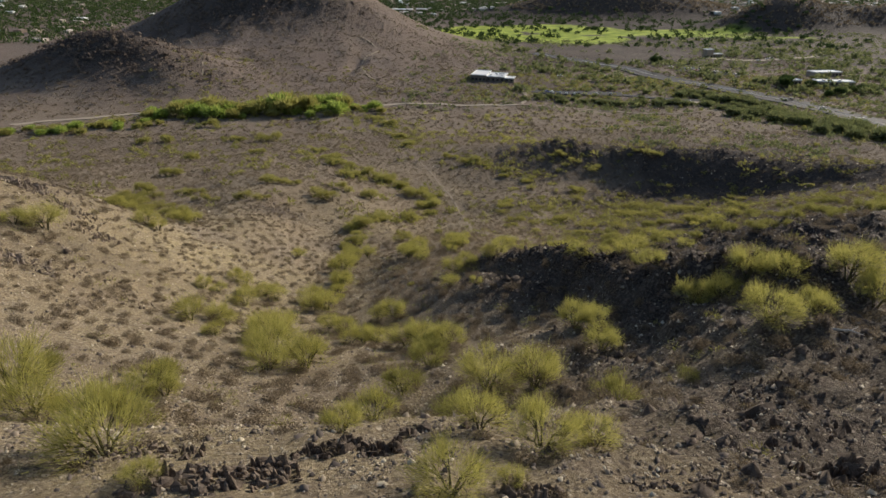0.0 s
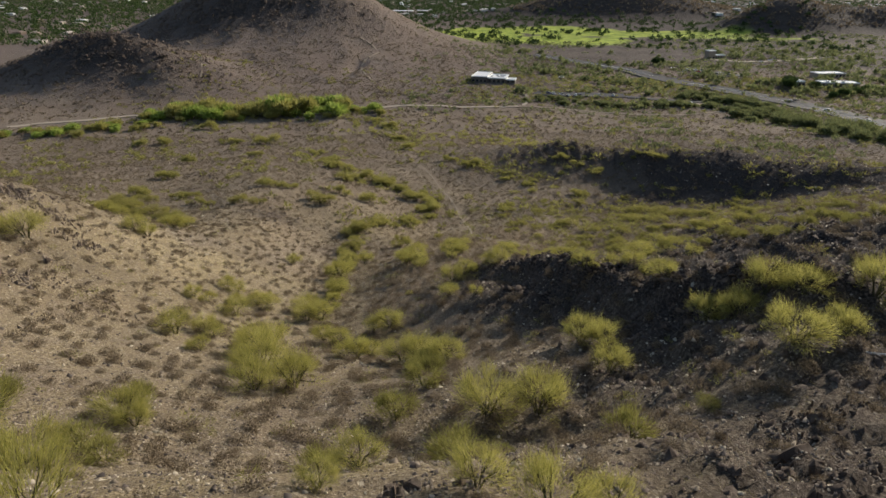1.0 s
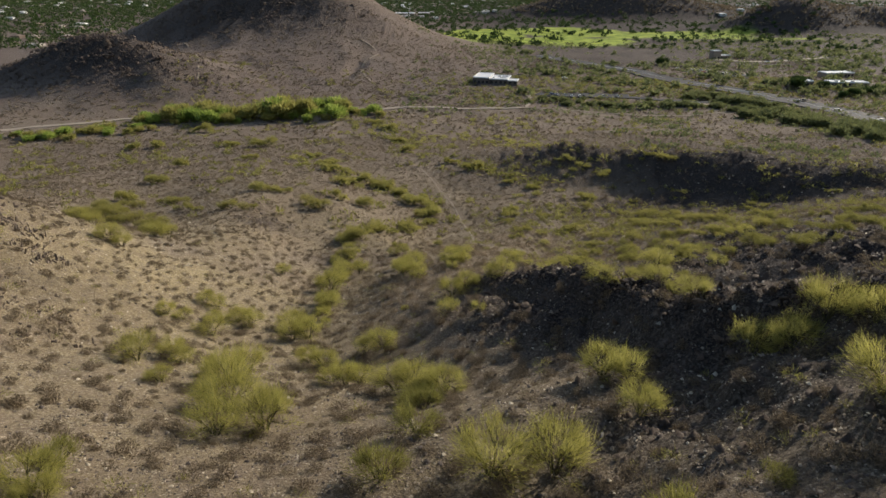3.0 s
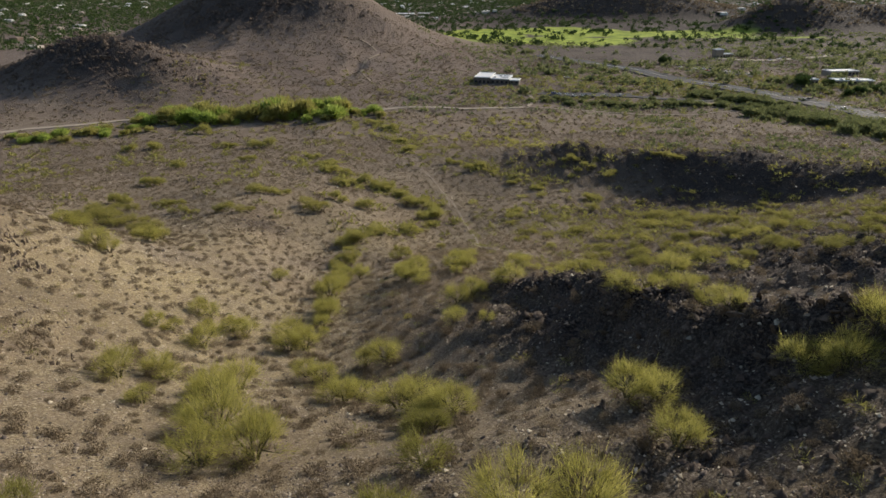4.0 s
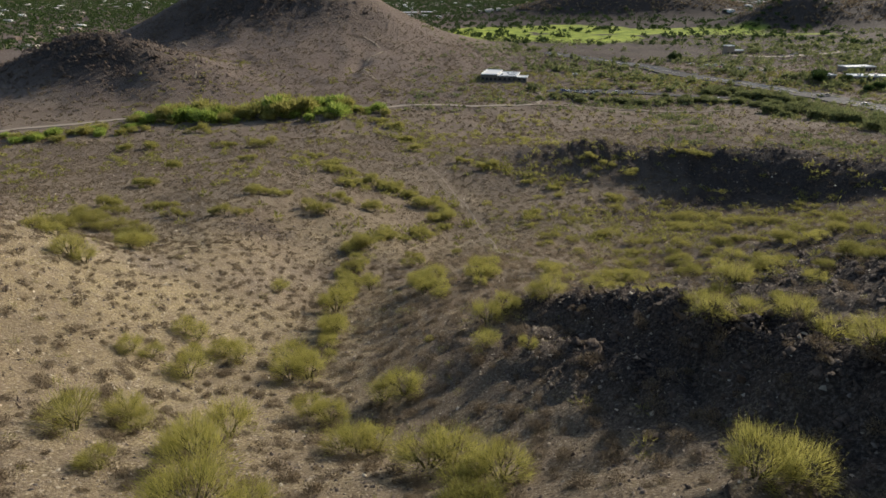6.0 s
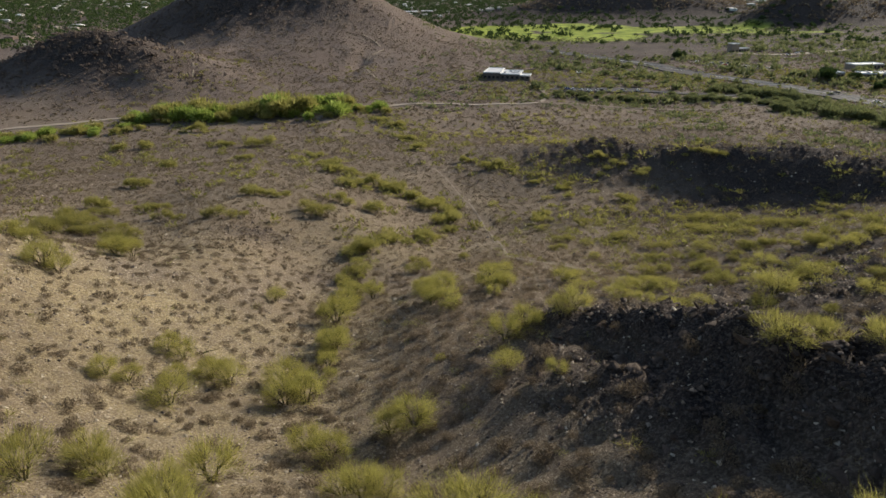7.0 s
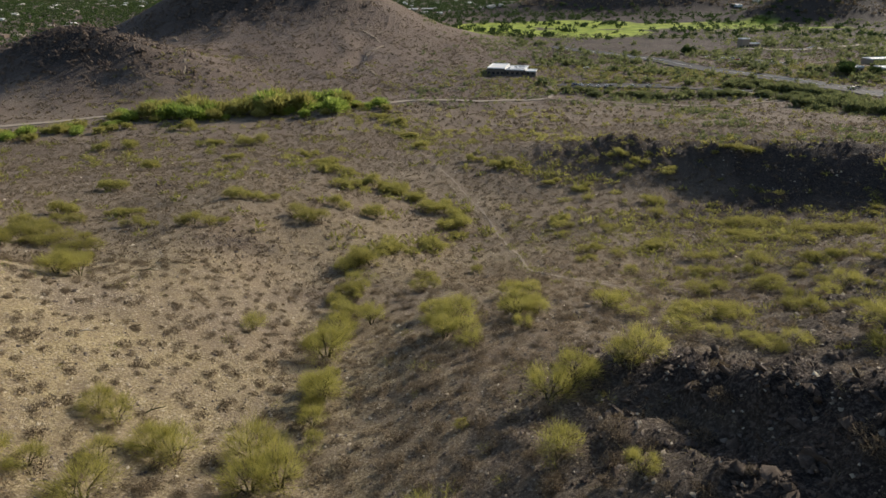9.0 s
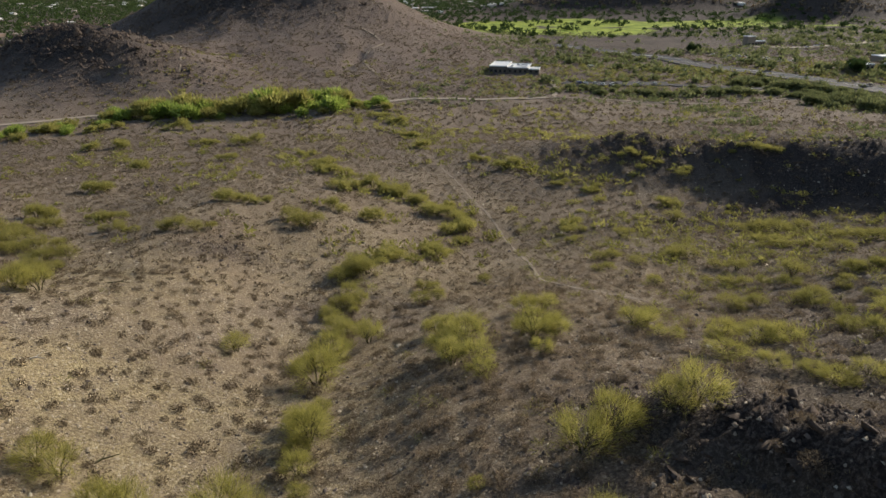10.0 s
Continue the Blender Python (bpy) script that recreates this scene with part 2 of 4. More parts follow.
FAR_HILLS = [
    (-274.0, 508.6, 62.0, 36.8, -17.2, 37.5),
    (302.0, 512.2, 96.5, 48.9, -28.1, 2.5),
    (-200.7, 786.8, 105.8, 76.1, 9.9, 91.1),
    (-101.9, 704.8, 70.3, 72.3, 18.7, 20.5),
    (-187.5, 602.8, 72.3, 50.2, -4.0, 14.9),
]
DISTANT_HILLS = [
    (45.0, 545.0, 60.0, 45.0, 0.0, 2.6),
    (370.0, 1400.0, 150.0, 52.0, 0.0, 60.0),
    (585.0, 1085.0, 66.0, 38.0, 0.0, 46.0),
    (780.0, 1130.0, 140.0, 34.0, 0.0, 40.0),
    (560.0, 1560.0, 130.0, 90.0, 0.0, 30.0),
]
# gentle swells and hollows of the near slope: centre x, y, radius, height
SWELLS = [
    (10, 35, 14, 2.1), (-5, 100, 9, 1.4), (-25, 70, 9, -1.7), (25, 25, 9, 1.5), (35, 135, 20, -1.5), (35, 40, 9, -1.2), (15, 70, 9, -0.9),
    (-55, 70, 9, 1.3), (0, 20, 9, -1.0), (-25, 120, 20, 1.4), (-30, 90, 9, -1.1), (5, 0, 9, 0.8), (-15, 50, 9, 0.8), (-5, 90, 9, 1.0),
    (20, 33, 9, 1.0), (45, 203, 14, 2.2), (100, 226, 16, 1.2),
]
# crests of bare, craggy rock: x, y, half-widths, turn, strength
CRAGS = [
    (14.0, 58.0, 6.0, 16.0, 25.0, 0.8), (26.0, 38.0, 7.0, 8.0, 30.0, 0.9), (58.0, 74.0, 9.0, 20.0, 30.0, 0.9),
    (-76.0, 88.0, 14.0, 9.0, 20.0, 0.35), (-57.0, 62.0, 9.0, 5.0, 10.0, 0.3), (104.0, 206.0, 45.0, 9.0, 22.0, 0.8),
    (56.0, 245.0, 26.0, 7.0, -20.0, 0.7), (-2.0, 0.5, 7.0, 4.0, 10.0, 0.2), (22.0, 4.0, 13.0, 9.0, 10.0, 0.75),
    (-46.0, 146.0, 7.0, 6.0, 0.0, 0.6), (-280.0, 498.0, 66.0, 30.0, -14.0, 1.2), (34.0, 22.0, 16.0, 9.0, 0.0, 0.65), (20.0, 27.0, 11.0, 7.0, 10.0, 0.7), (150.0, 222.0, 60.0, 34.0, -35.0, 0.75), (60.0, 94.0, 26.0, 20.0, 20.0, 0.7),
]


SPUR_CREST = [(56, 22), (42, 29), (30, 37.5), (24.5, 46), (21, 57), (19, 66), (16, 73), (11, 80), (3, 88)]
RIDGE_CREST = [(185, 150), (160, 163), (136, 181), (118, 198), (102, 214), (80, 233), (55, 250), (25, 270)]


def broken_edge(x, y, crest, gentle, steep):
    """The rock edge along a crest: gentle towards the sun, steep on its shaded side; 1 on the crest."""
    best, side, along = np.full(np.shape(x), 1e9), np.ones(np.shape(x)), np.zeros(np.shape(x))
    n = len(crest) - 1
    for i, ((ax, ay), (bx, by)) in enumerate(zip(crest, crest[1:])):
        dx, dy = bx - ax, by - ay
        k = np.clip(((x - ax) * dx + (y - ay) * dy) / (dx * dx + dy * dy), 0, 1)
        d = np.hypot(x - ax - k * dx, y - ay - k * dy)
        near = d < best
        side = np.where(near, dx * (y - ay) - dy * (x - ax), side)
        along = np.where(near, (i + k) / n, along)
        best = np.where(near, d, best)
    taper = np.clip(np.minimum(along / 0.15, (1 - along) / 0.15), 0, 1)
    return taper * np.exp(-(best / np.where(side < 0, gentle, steep)) ** 2)


def rockiness(x, y):
    r = np.zeros(np.shape(x))
    for cx, cy, rx, ry, turn, k in CRAGS:
        r = np.maximum(r, k * bell(x, y, cx, cy, rx, ry, turn))
    r = np.maximum(r, 0.95 * bell(x, y, -215, 695, 90, 42, 5))
    r = np.maximum(r, 0.95 * broken_edge(x, y, SPUR_CREST, 9.0, 3.8) ** 0.5)
    r = np.maximum(r, 0.8 * broken_edge(x, y, RIDGE_CREST, 14.0, 22.0) ** 0.7)
    return r


def ground_height(x, y):
    x, y = np.asarray(x, float), np.asarray(y, float)
    z = np.full(np.shape(x), 4.1)
    for cx, cy, rx, ry, turn, h in NEAR_HILLS + LOW_RISES + FAR_HILLS + DISTANT_HILLS:
        z = z + h * bell(x, y, cx, cy, rx, ry, turn)
    for cx, cy, r, h in SWELLS:
        z = z + h * bell(x, y, cx, cy, r, r)
    z = z + (3.4 + 2.4 * bell(x, y, 32, 36, 9, 9) + 1.3 * bell(x, y, 18, 65, 6, 10)) * broken_edge(x, y, SPUR_CREST, 9.0, 3.7)
    z = z + (3.0 + 1.6 * fractal(x, y, 24.0, 3, 88)) * broken_edge(x, y, RIDGE_CREST, 18.0, 10.0) - 5.0 * bell(x, y, 19.5, 30.5, 6.5, 4.5, 35)
    away = np.hypot(x, y - 60)
    z = z + fractal(x, y, 14.0, 3, 3) * 0.55 * (1 - step(250, 500, away)) + fractal(x, y, 60.0, 3, 9) * 1.6 * step(150, 500, away) * (1 - step(560, 900, away))
    hills = bell(x, y, -200, 650, 130, 120) + bell(x, y, -280, 500, 80, 50)
    z = z + fractal(x, y, 26.0, 4, 21) * 2.2 * np.minimum(hills, 1)
    z = z - 4.5 * bell(x, y, -79, 566, 4.5, 20, -8)
    r = rockiness(x, y)
    crag = np.abs(fractal(x, y, 5.0, 4, 31, 0.6))
    z = z + r * (crag * 1.8 - 0.4) * (1 + 1.5 * step(110, 330, away))
    z = z + (0.12 + 0.4 * r) * fractal(x, y, 2.2, 3, 41, 0.65) * (1 - step(90, 220, away))
    return z


def spaced(low, near0, near1, high, fine, growth):
    """Coordinates spaced finely between near0 and near1 and ever wider outside."""
    mid = list(np.arange(near0, near1 + 1e-6, fine))
    out, gap = [], fine
    v = near1
    while v < high:
        gap = min(gap * growth, 160.0)
        v += gap
        out.append(v)
    left, gap = [], fine
    v = near0
    while v > low:
        gap = min(gap * growth, 160.0)
        v -= gap
        left.append(v)
    return np.array(left[::-1] + mid + out)


def sheet(name, xs, ys, material, lift=0.0):
    gx, gy = np.meshgrid(xs, ys)
    gz = ground_height(gx, gy) + lift
    nx, ny = len(xs), len(ys)
    me = bpy.data.meshes.new(name)
    me.vertices.add(nx * ny)
    me.vertices.foreach_set("co", np.stack([gx, gy, gz], -1).astype(np.float32).ravel())
    i = (np.arange(ny - 1)[:, None] * nx + np.arange(nx - 1)[None, :]).ravel()
    quads = np.stack([i, i + 1, i + nx + 1, i + nx], -1).astype(np.int32)
    me.loops.add(quads.size)
    me.loops.foreach_set("vertex_index", quads.ravel())
    me.polygons.add(len(quads))
    me.polygons.foreach_set("loop_start", np.arange(0, quads.size, 4, dtype=np.int32))
    me.polygons.foreach_set("use_smooth", np.ones(len(quads), bool))
    me.update()
    me.materials.append(material)
    return new(name, me), gx.ravel(), gy.ravel()


ground, gx, gy = sheet("ground", spaced(-3200, -60, 70, 3200, 0.78, 1.037), spaced(-400, -6, 110, 4600, 0.75, 1.0215), GROUND)
tagged(ground, "stony desert ground of tan and brown gravel with hills", "ground", kind="structure")


def store(ob, name, values):
    a = ob.data.attributes.new(name, "FLOAT", "POINT")
    a.data.foreach_set("value", np.clip(values, 0, 1).astype(np.float32))


blotch = fractal(gx, gy, 18.0, 4, 55)
# the distant hills' shade is put into the ground colour by this mask
far_hill_shade = sum(bell(gx, gy, cx, cy, rx, ry, turn) for cx, cy, rx, ry, turn, h in DISTANT_HILLS[1:])
store(ground, "rocky", rockiness(gx, gy) * 1.15 + 0.25 * np.clip(blotch, 0, 1) - 0.1 + 0.9 * np.clip(far_hill_shade * 2, 0, 1) + 0.8 * step(560, 680, gy) * step(40, 140, gx) + 0.35 * bell(gx, gy, 190, 300, 80, 70) + 0.55 * step(1000, 1150, gy) + 0.4 * bell(gx, gy, 75, 130, 45, 55))
pale_soil = np.maximum.reduce([bell(gx, gy, -38, 95, 34, 50, 10), 0.65 * bell(gx, gy, -22, 40, 26, 34), 0.9 * bell(gx, gy, -60, 80, 30, 40),
                               0.6 * bell(gx, gy, 8, 195, 14, 55, 14), 0.3 * bell(gx, gy, -60, 300, 220, 110), 0.85 * bell(gx, gy, -4, -1, 22, 14),
                               0.6 * bell(gx, gy, 2, 24, 20, 16), 0.8 * bell(gx, gy, -28, 135, 42, 45), 0.45 * bell(gx, gy, -15, 205, 80, 70)])
store(ground, "pale", pale_soil * (0.68 + 0.5 * blotch))
store(ground, "far", 0.45 * step(120, 300, gy) + 0.5 * step(400, 460, gy) + 0.25 * blotch)
lawn = np.maximum.reduce([bell(gx, gy, 60, 980, 55, 110, -8), bell(gx, gy, 165, 900, 75, 55), bell(gx, gy, 210, 1060, 80, 70), bell(gx, gy, 350, 1010, 120, 45), bell(gx, gy, 480, 960, 70, 16)])
store(ground, "lawn", step(0.5, 0.6, 1.25 * lawn + 0.15 * fractal(gx, gy, 45.0, 3, 77)))

# ---- plants ----
def soup(name, tris, material):
    """A mesh from an array of separate triangles, n x 3 x 3."""
    tris = np.asarray(tris, np.float32)
    n = len(tris)
    me = bpy.data.meshes.new(name)
    me.vertices.add(3 * n)
    me.vertices.foreach_set("co", tris.ravel())
    me.loops.add(3 * n)
    me.loops.foreach_set("vertex_index", np.arange(3 * n, dtype=np.int32))
    me.polygons.add(n)
    me.polygons.foreach_set("loop_start", np.arange(0, 3 * n, 3, dtype=np.int32))
    me.update()
    me.materials.append(material)
    return me


def unit(v):
    return v / (np.linalg.norm(v, axis=-1, keepdims=True) + 1e-9)


def blades(rng, roots, ways, length, width):
    """A thin pointed blade from each root along its way."""
    ways = unit(ways)
    side = unit(np.cross(ways, rng.normal(size=ways.shape)))
    w = (width * rng.uniform(0.6, 1.4, len(roots)))[:, None]
    l = (length * rng.uniform(0.6, 1.4, len(roots)))[:, None]
    return np.stack([roots - side * w / 2, roots + side * w / 2, roots + ways * l], 1)


def tube(a, b, ra, rb, sides=5):
    """Triangles of a tapered limb from a to b."""
    d = unit(b - a)
    u = unit(np.cross(d, np.array([0.31, 0.95, 0.05])))
    v = np.cross(d, u)
    k = np.linspace(0, 2 * math.pi, sides, endpoint=False)
    ring = np.cos(k)[:, None] * u + np.sin(k)[:, None] * v
    lo, hi = a + ring * ra, b + ring * rb
    nx = np.roll(np.arange(sides), -1)
    return np.concatenate([np.stack([lo, lo[nx], hi], 1), np.stack([hi, lo[nx], hi[nx]], 1)])


def branching(rng, stems, reach, height):
    """Forked stems of a desert tree of radius reach: its limb triangles, and the limb ends with their directions."""
    limbs, tips, ways = [], [], []
    for s in range(stems):
        turn = 2 * math.pi * (s + rng.uniform(-0.3, 0.3)) / stems
        out = np.array([math.cos(turn), math.sin(turn), 0])
        p = out * 0.08
        way = unit(out * rng.uniform(0.3, 0.8) + np.array([0, 0, 1.0]))
        knee = p + way * height * rng.uniform(0.3, 0.42)
        limbs.append(tube(p - [0, 0, 0.35], knee, 0.085, 0.05))
        for f in range(4):
            w2 = unit(way + rng.normal(size=3) * 0.55 + out * 0.5)
            fork = knee + w2 * reach * rng.uniform(0.3, 0.5)
            limbs.append(tube(knee, fork, 0.045, 0.022, 4))
            for g in range(5):
                w3 = unit(w2 + rng.normal(size=3) * 0.6 + np.array([0, 0, 0.5]))
                end = fork + w3 * reach * rng.uniform(0.22, 0.5)
                limbs.append(tube(fork, end, 0.02, 0.007, 3))
                tips.append(end)
                ways.append(w3)
                tips.append((fork + end) / 2)
                ways.append(w3)
    return np.concatenate(limbs), np.array(tips), np.array(ways)


def desert_tree(name, seed, leaf, stems, reach, height, twigs, length, width, spread, label, category):
    """An airy desert tree on its forked stems, with its foot at the origin."""
    rng = np.random.default_rng(seed)
    limbs, tips, ways = branching(rng, stems, reach, height)
    root = tagged(new(name), label, category)
    trunk = new("trunk", soup("trunk", limbs, BARK))
    trunk.parent = root
    n = len(tips)
    at = np.repeat(tips, twigs, 0) + rng.normal(size=(n * twigs, 3)) * spread * np.array([1, 1, 0.75])
    at[:, 2] = np.maximum(at[:, 2], 0.15)
    lean = unit(np.repeat(ways, twigs, 0) + unit(at - np.array([0, 0, height * 0.25])) * 0.8 + rng.normal(size=at.shape) * 0.45 + np.array([0, 0, 0.45]))
    long = length * np.where(rng.uniform(size=len(at)) < 0.15, 1.9, 1.0)
    crown = new("crown", soup("crown", blades(rng, at, lean, long, width), leaf))
    crown.parent = root
    return root


PALO = "airy yellow-green palo verde bush with many thin green stems"
# one of each build; the rest are copies
near_kinds = [desert_tree("palo_verde", 100 + k, PALO_LEAF, 4 + k % 3, 1.9, 2.3 + 0.35 * (k % 3), 17, 0.42, 0.022, 0.30, PALO, "bush") for k in range(6)]
middle_kinds = [desert_tree("palo_verde", 150 + k, MIDDLE_LEAF, 5, 1.85, 2.2 + 0.3 * (k % 2), 11, 0.40, 0.036, 0.33, PALO, "bush") for k in range(4)]
# palo verdes of the outer flat, built with fewer and broader twigs
far_kinds = [desert_tree("mesquite_bush", 200 + k, FAR_PALO_LEAF, 5, 1.8, 2.1, 6, 0.38, 0.10, 0.40, "rounded olive-yellow palo verde bush on the open flat", "bush") for k in range(4)]
# smaller palo verdes that fill the bed of the wash
wash_bush_kinds = [desert_tree("brittle_bush", 280 + k, FAR_PALO_LEAF, 4, 1.7, 2.0, 14, 0.38, 0.04, 0.34, "feathery yellow-green bush in the bed of the wash", "bush") for k in range(4)]
creosote_kinds = [desert_tree("creosote_bush", 260 + k, OLIVE_LEAF, 4, 1.7, 2.0, 14, 0.38, 0.04, 0.34, "airy olive-yellow creosote bush on the stony ground", "bush") for k in range(4)]
placed_first = set()


def plant(kinds, x, y, size, rng, group, squash=1.0):
    """Stand one tree of a kind at x, y: the first time the original, then copies."""
    kind = kinds[int(rng.integers(len(kinds)))]
    z = float(ground_height(np.array([x]), np.array([y]))[0])
    m = pose(x, y, z - 0.05, 0, 0, float(rng.uniform(0, 360)))
    if kind.name in placed_first:
        ob = copy_thing(kind, m)
    else:
        placed_first.add(kind.name)
        kind.matrix_basis = m
        ob = kind
    ob.scale = (size, size, size * squash)
    return tagged(ob, group=group)


# bushes that stand out: x, y and half their spread
SLOPE_BUSHES = [
    (0.8, -5.6, 1.3), (2.9, -5.2, 0.7), (-10.2, -5.0, 0.6), (-13.3, -2.1, 1.5), (4.8, -1.3, 1.4), (7.1, -1.0, 1.3),
    (2.3, 1.1, 1.3), (-4.1, 1.1, 1.2), (-3.2, 5.2, 1.2), (-22.9, 8.1, 3.4), (-28.4, 12.4, 2.6), (-21.8, 17.0, 3.0),
    (27.1, 21.0, 2.5), (4.7, 23.0, 2.4), (9.0, 23.4, 2.4), (32.8, 24.0, 1.3), (39.5, 26.0, 2.4), (16.6, 29.5, 1.6),
    (38.9, 29.5, 2.4), (33.5, 31.0, 2.5), (16.4, 35.4, 3.4), (27.5, 32.0, 2.9), (-17.9, 32.9, 2.0), (31.4, 33.2, 2.6),
    (-14.5, 35.0, 2.4), (-19.1, 39.4, 2.3), (-16.0, 41.1, 2.0), (0.5, 43.6, 2.8), (-27.8, 44.0, 1.5),
]
LOWER_BUSHES = [
    (25.8, 44.2, 1.7), (-21.3, 45.5, 2.6), (-3.0, 48.3, 3.6), (26.2, 48.6, 1.9), (-23.6, 49.5, 2.4), (-33.2, 49.9, 2.3),
    (25.0, 51.6, 2.2), (-30.0, 52.2, 2.9), (-10.6, 53.5, 4.2), (19.5, 54.4, 2.0), (-22.5, 54.6, 2.0), (23.3, 54.9, 2.3),
    (-16.0, 61.1, 3.3), (-61.3, 62.7, 3.9), (-8.0, 63.9, 3.8), (6.3, 65.0, 1.2), (-32.5, 69.1, 2.1), (2.2, 69.8, 2.2),
    (-38.5, 70.8, 2.7), (-20.7, 72.6, 3.1), (-34.3, 74.2, 1.9), (-30.4, 75.7, 3.2), (-4.5, 77.3, 0.7), (-22.6, 78.3, 3.4),
    (3.0, 78.7, 2.4), (10.3, 79.0, 2.9), (-36.9, 79.3, 3.3), (5.5, 79.9, 1.6), (46.0, 81.4, 2.3),
]
WASH_BUSHES = [
    (-19.3, 84.5, 1.7), (38.9, 88.2, 2.6), (28.7, 88.3, 3.2), (-19.4, 89.9, 2.5), (-56.7, 91.0, 3.2), (25.1, 91.2, 3.2),
    (46.2, 92.2, 3.1), (-3.2, 95.0, 1.7), (21.4, 96.9, 2.6), (-4.7, 97.6, 3.3), (3.2, 97.9, 1.4), (28.1, 99.3, 3.6),
    (-67.7, 99.6, 4.2), (17.9, 102.6, 3.0), (4.2, 102.9, 3.4), (-5.5, 103.0, 2.9), (-21.6, 103.4, 2.3), (25.1, 104.0, 4.2),
    (16.3, 106.5, 3.1), (3.3, 106.5, 2.7), (46.4, 109.6, 2.8), (-32.9, 109.7, 2.2), (-58.7, 111.0, 3.3), (-21.7, 111.3, 2.2),
    (64.4, 112.5, 5.3), (-7.0, 112.9, 2.7), (51.4, 113.7, 2.3), (5.2, 113.8, 3.5), (-17.2, 115.9, 2.0),
]
PLATEAU_BUSHES = [
    (71.4, 117.5, 3.5), (44.1, 119.1, 3.1), (33.5, 120.5, 2.0), (63.9, 120.9, 5.7), (-65.7, 121.8, 3.6), (52.2, 124.5, 2.9),
    (-9.5, 129.0, 4.0), (-23.0, 129.2, 2.7), (60.4, 129.5, 5.0), (-69.0, 129.5, 3.8), (40.4, 131.1, 2.9), (27.1, 133.2, 2.2),
    (37.3, 133.7, 2.9), (49.9, 134.3, 2.6), (-9.6, 135.9, 3.2), (-75.2, 138.8, 5.4), (21.2, 140.8, 3.0), (-21.7, 141.3, 3.8),
    (43.5, 142.0, 4.0), (-95.1, 142.8, 6.9), (0.3, 143.4, 1.7), (62.6, 145.0, 3.7), (-87.5, 145.8, 5.2), (28.5, 146.3, 2.0),
    (76.2, 147.0, 5.8), (-92.6, 149.2, 7.0), (38.1, 149.3, 3.9), (-83.6, 149.5, 5.8), (23.7, 149.6, 3.5),
]
MIDDLE_BUSHES = [
    (88.3, 150.6, 3.0), (60.6, 152.3, 3.6), (-60.1, 153.3, 4.0), (72.2, 153.7, 6.1), (57.3, 154.4, 3.6), (-54.0, 155.0, 3.4),
    (-95.0, 156.6, 6.9), (-70.8, 158.6, 4.2), (59.9, 159.0, 4.6), (-9.1, 161.6, 4.7), (-76.6, 163.1, 3.3), (-37.6, 167.3, 6.7),
    (-94.5, 169.0, 4.6), (22.0, 169.8, 2.9), (33.3, 170.4, 3.3), (-82.7, 173.2, 4.6), (73.3, 175.5, 7.1), (-2.6, 176.2, 3.6),
    (103.0, 176.3, 5.5), (23.6, 176.8, 4.1), (-87.0, 178.0, 4.8), (65.1, 178.2, 7.2), (50.3, 187.5, 2.5), (53.6, 197.3, 2.7),
    (36.1, 204.6, 2.2), (38.1, 216.8, 2.9),
]
OUTER_BUSHES = [
    (-100.8, 179.4, 4.8), (-24.5, 181.2, 4.0), (-51.7, 182.2, 4.8), (-3.5, 183.8, 5.8), (24.6, 184.2, 4.1), (-58.8, 184.4, 4.9),
    (-33.1, 185.0, 3.3), (-8.8, 196.1, 5.3), (53.5, 198.9, 4.0), (-104.7, 207.2, 5.5), (-35.5, 212.2, 4.7), (36.7, 213.6, 3.3),
    (-20.6, 213.9, 3.8), (-28.3, 215.4, 5.8), (87.8, 217.5, 3.8), (64.5, 218.8, 3.9), (81.3, 220.2, 5.8), (28.2, 221.4, 4.9),
    (56.3, 225.3, 6.0), (-44.3, 230.7, 5.1), (52.3, 233.8, 5.1), (19.9, 237.3, 4.2), (13.8, 240.9, 5.3), (5.6, 250.7, 4.4),
    (-113.1, 251.3, 3.4), (-87.0, 261.7, 5.8), (-58.5, 265.2, 4.7), (-15.6, 281.3, 3.7), (-160.7, 304.3, 4.1), (-110.3, 308.9, 5.5),
    (-149.5, 309.6, 4.1), (-94.1, 309.7, 8.3), (-22.3, 310.2, 5.5), (-139.9, 350.6, 7.8), (-31.0, 353.0, 6.2), (-39.1, 373.2, 4.9),
]
rng = np.random.default_rng(11)
for group, kinds, bushes in (("bushes on the slope", near_kinds, SLOPE_BUSHES + LOWER_BUSHES), ("bushes along the wash", near_kinds, WASH_BUSHES),
                             ("bushes on the middle ground", middle_kinds, PLATEAU_BUSHES + MIDDLE_BUSHES), ("bushes on the outer flat", far_kinds, OUTER_BUSHES)):
    for bx, by, half in bushes:
        clump = 1 if half < 2.7 else 2 if half < 4.2 else 3
        for c in range(clump):
            off = (c - (clump - 1) / 2) * half * rng.uniform(1.0, 1.7) / clump
            size = half / clump / 2.2 * rng.uniform(0.75, 1.35) * (1.25 if clump > 1 else 1.1)
            size *= 0.82 if kinds is middle_kinds or (bx > 17 and by > 40) else 1.0
            plant(kinds, bx + off, by + rng.uniform(-0.1, 0.6) * half * (clump > 1), size, rng, group, rng.uniform(0.85, 1.2) * (0.75 if bx > 17 and by > 40 else 1.0))

WASH_NEAR = [(-20, 76), (-20, 90), (-21, 104), (-22, 124), (-23, 140), (-19, 153), (-10, 163), (-2, 182), (-4, 199), (-13, 206), (-21, 212), (-32, 222), (-43, 234), (-54, 257)]
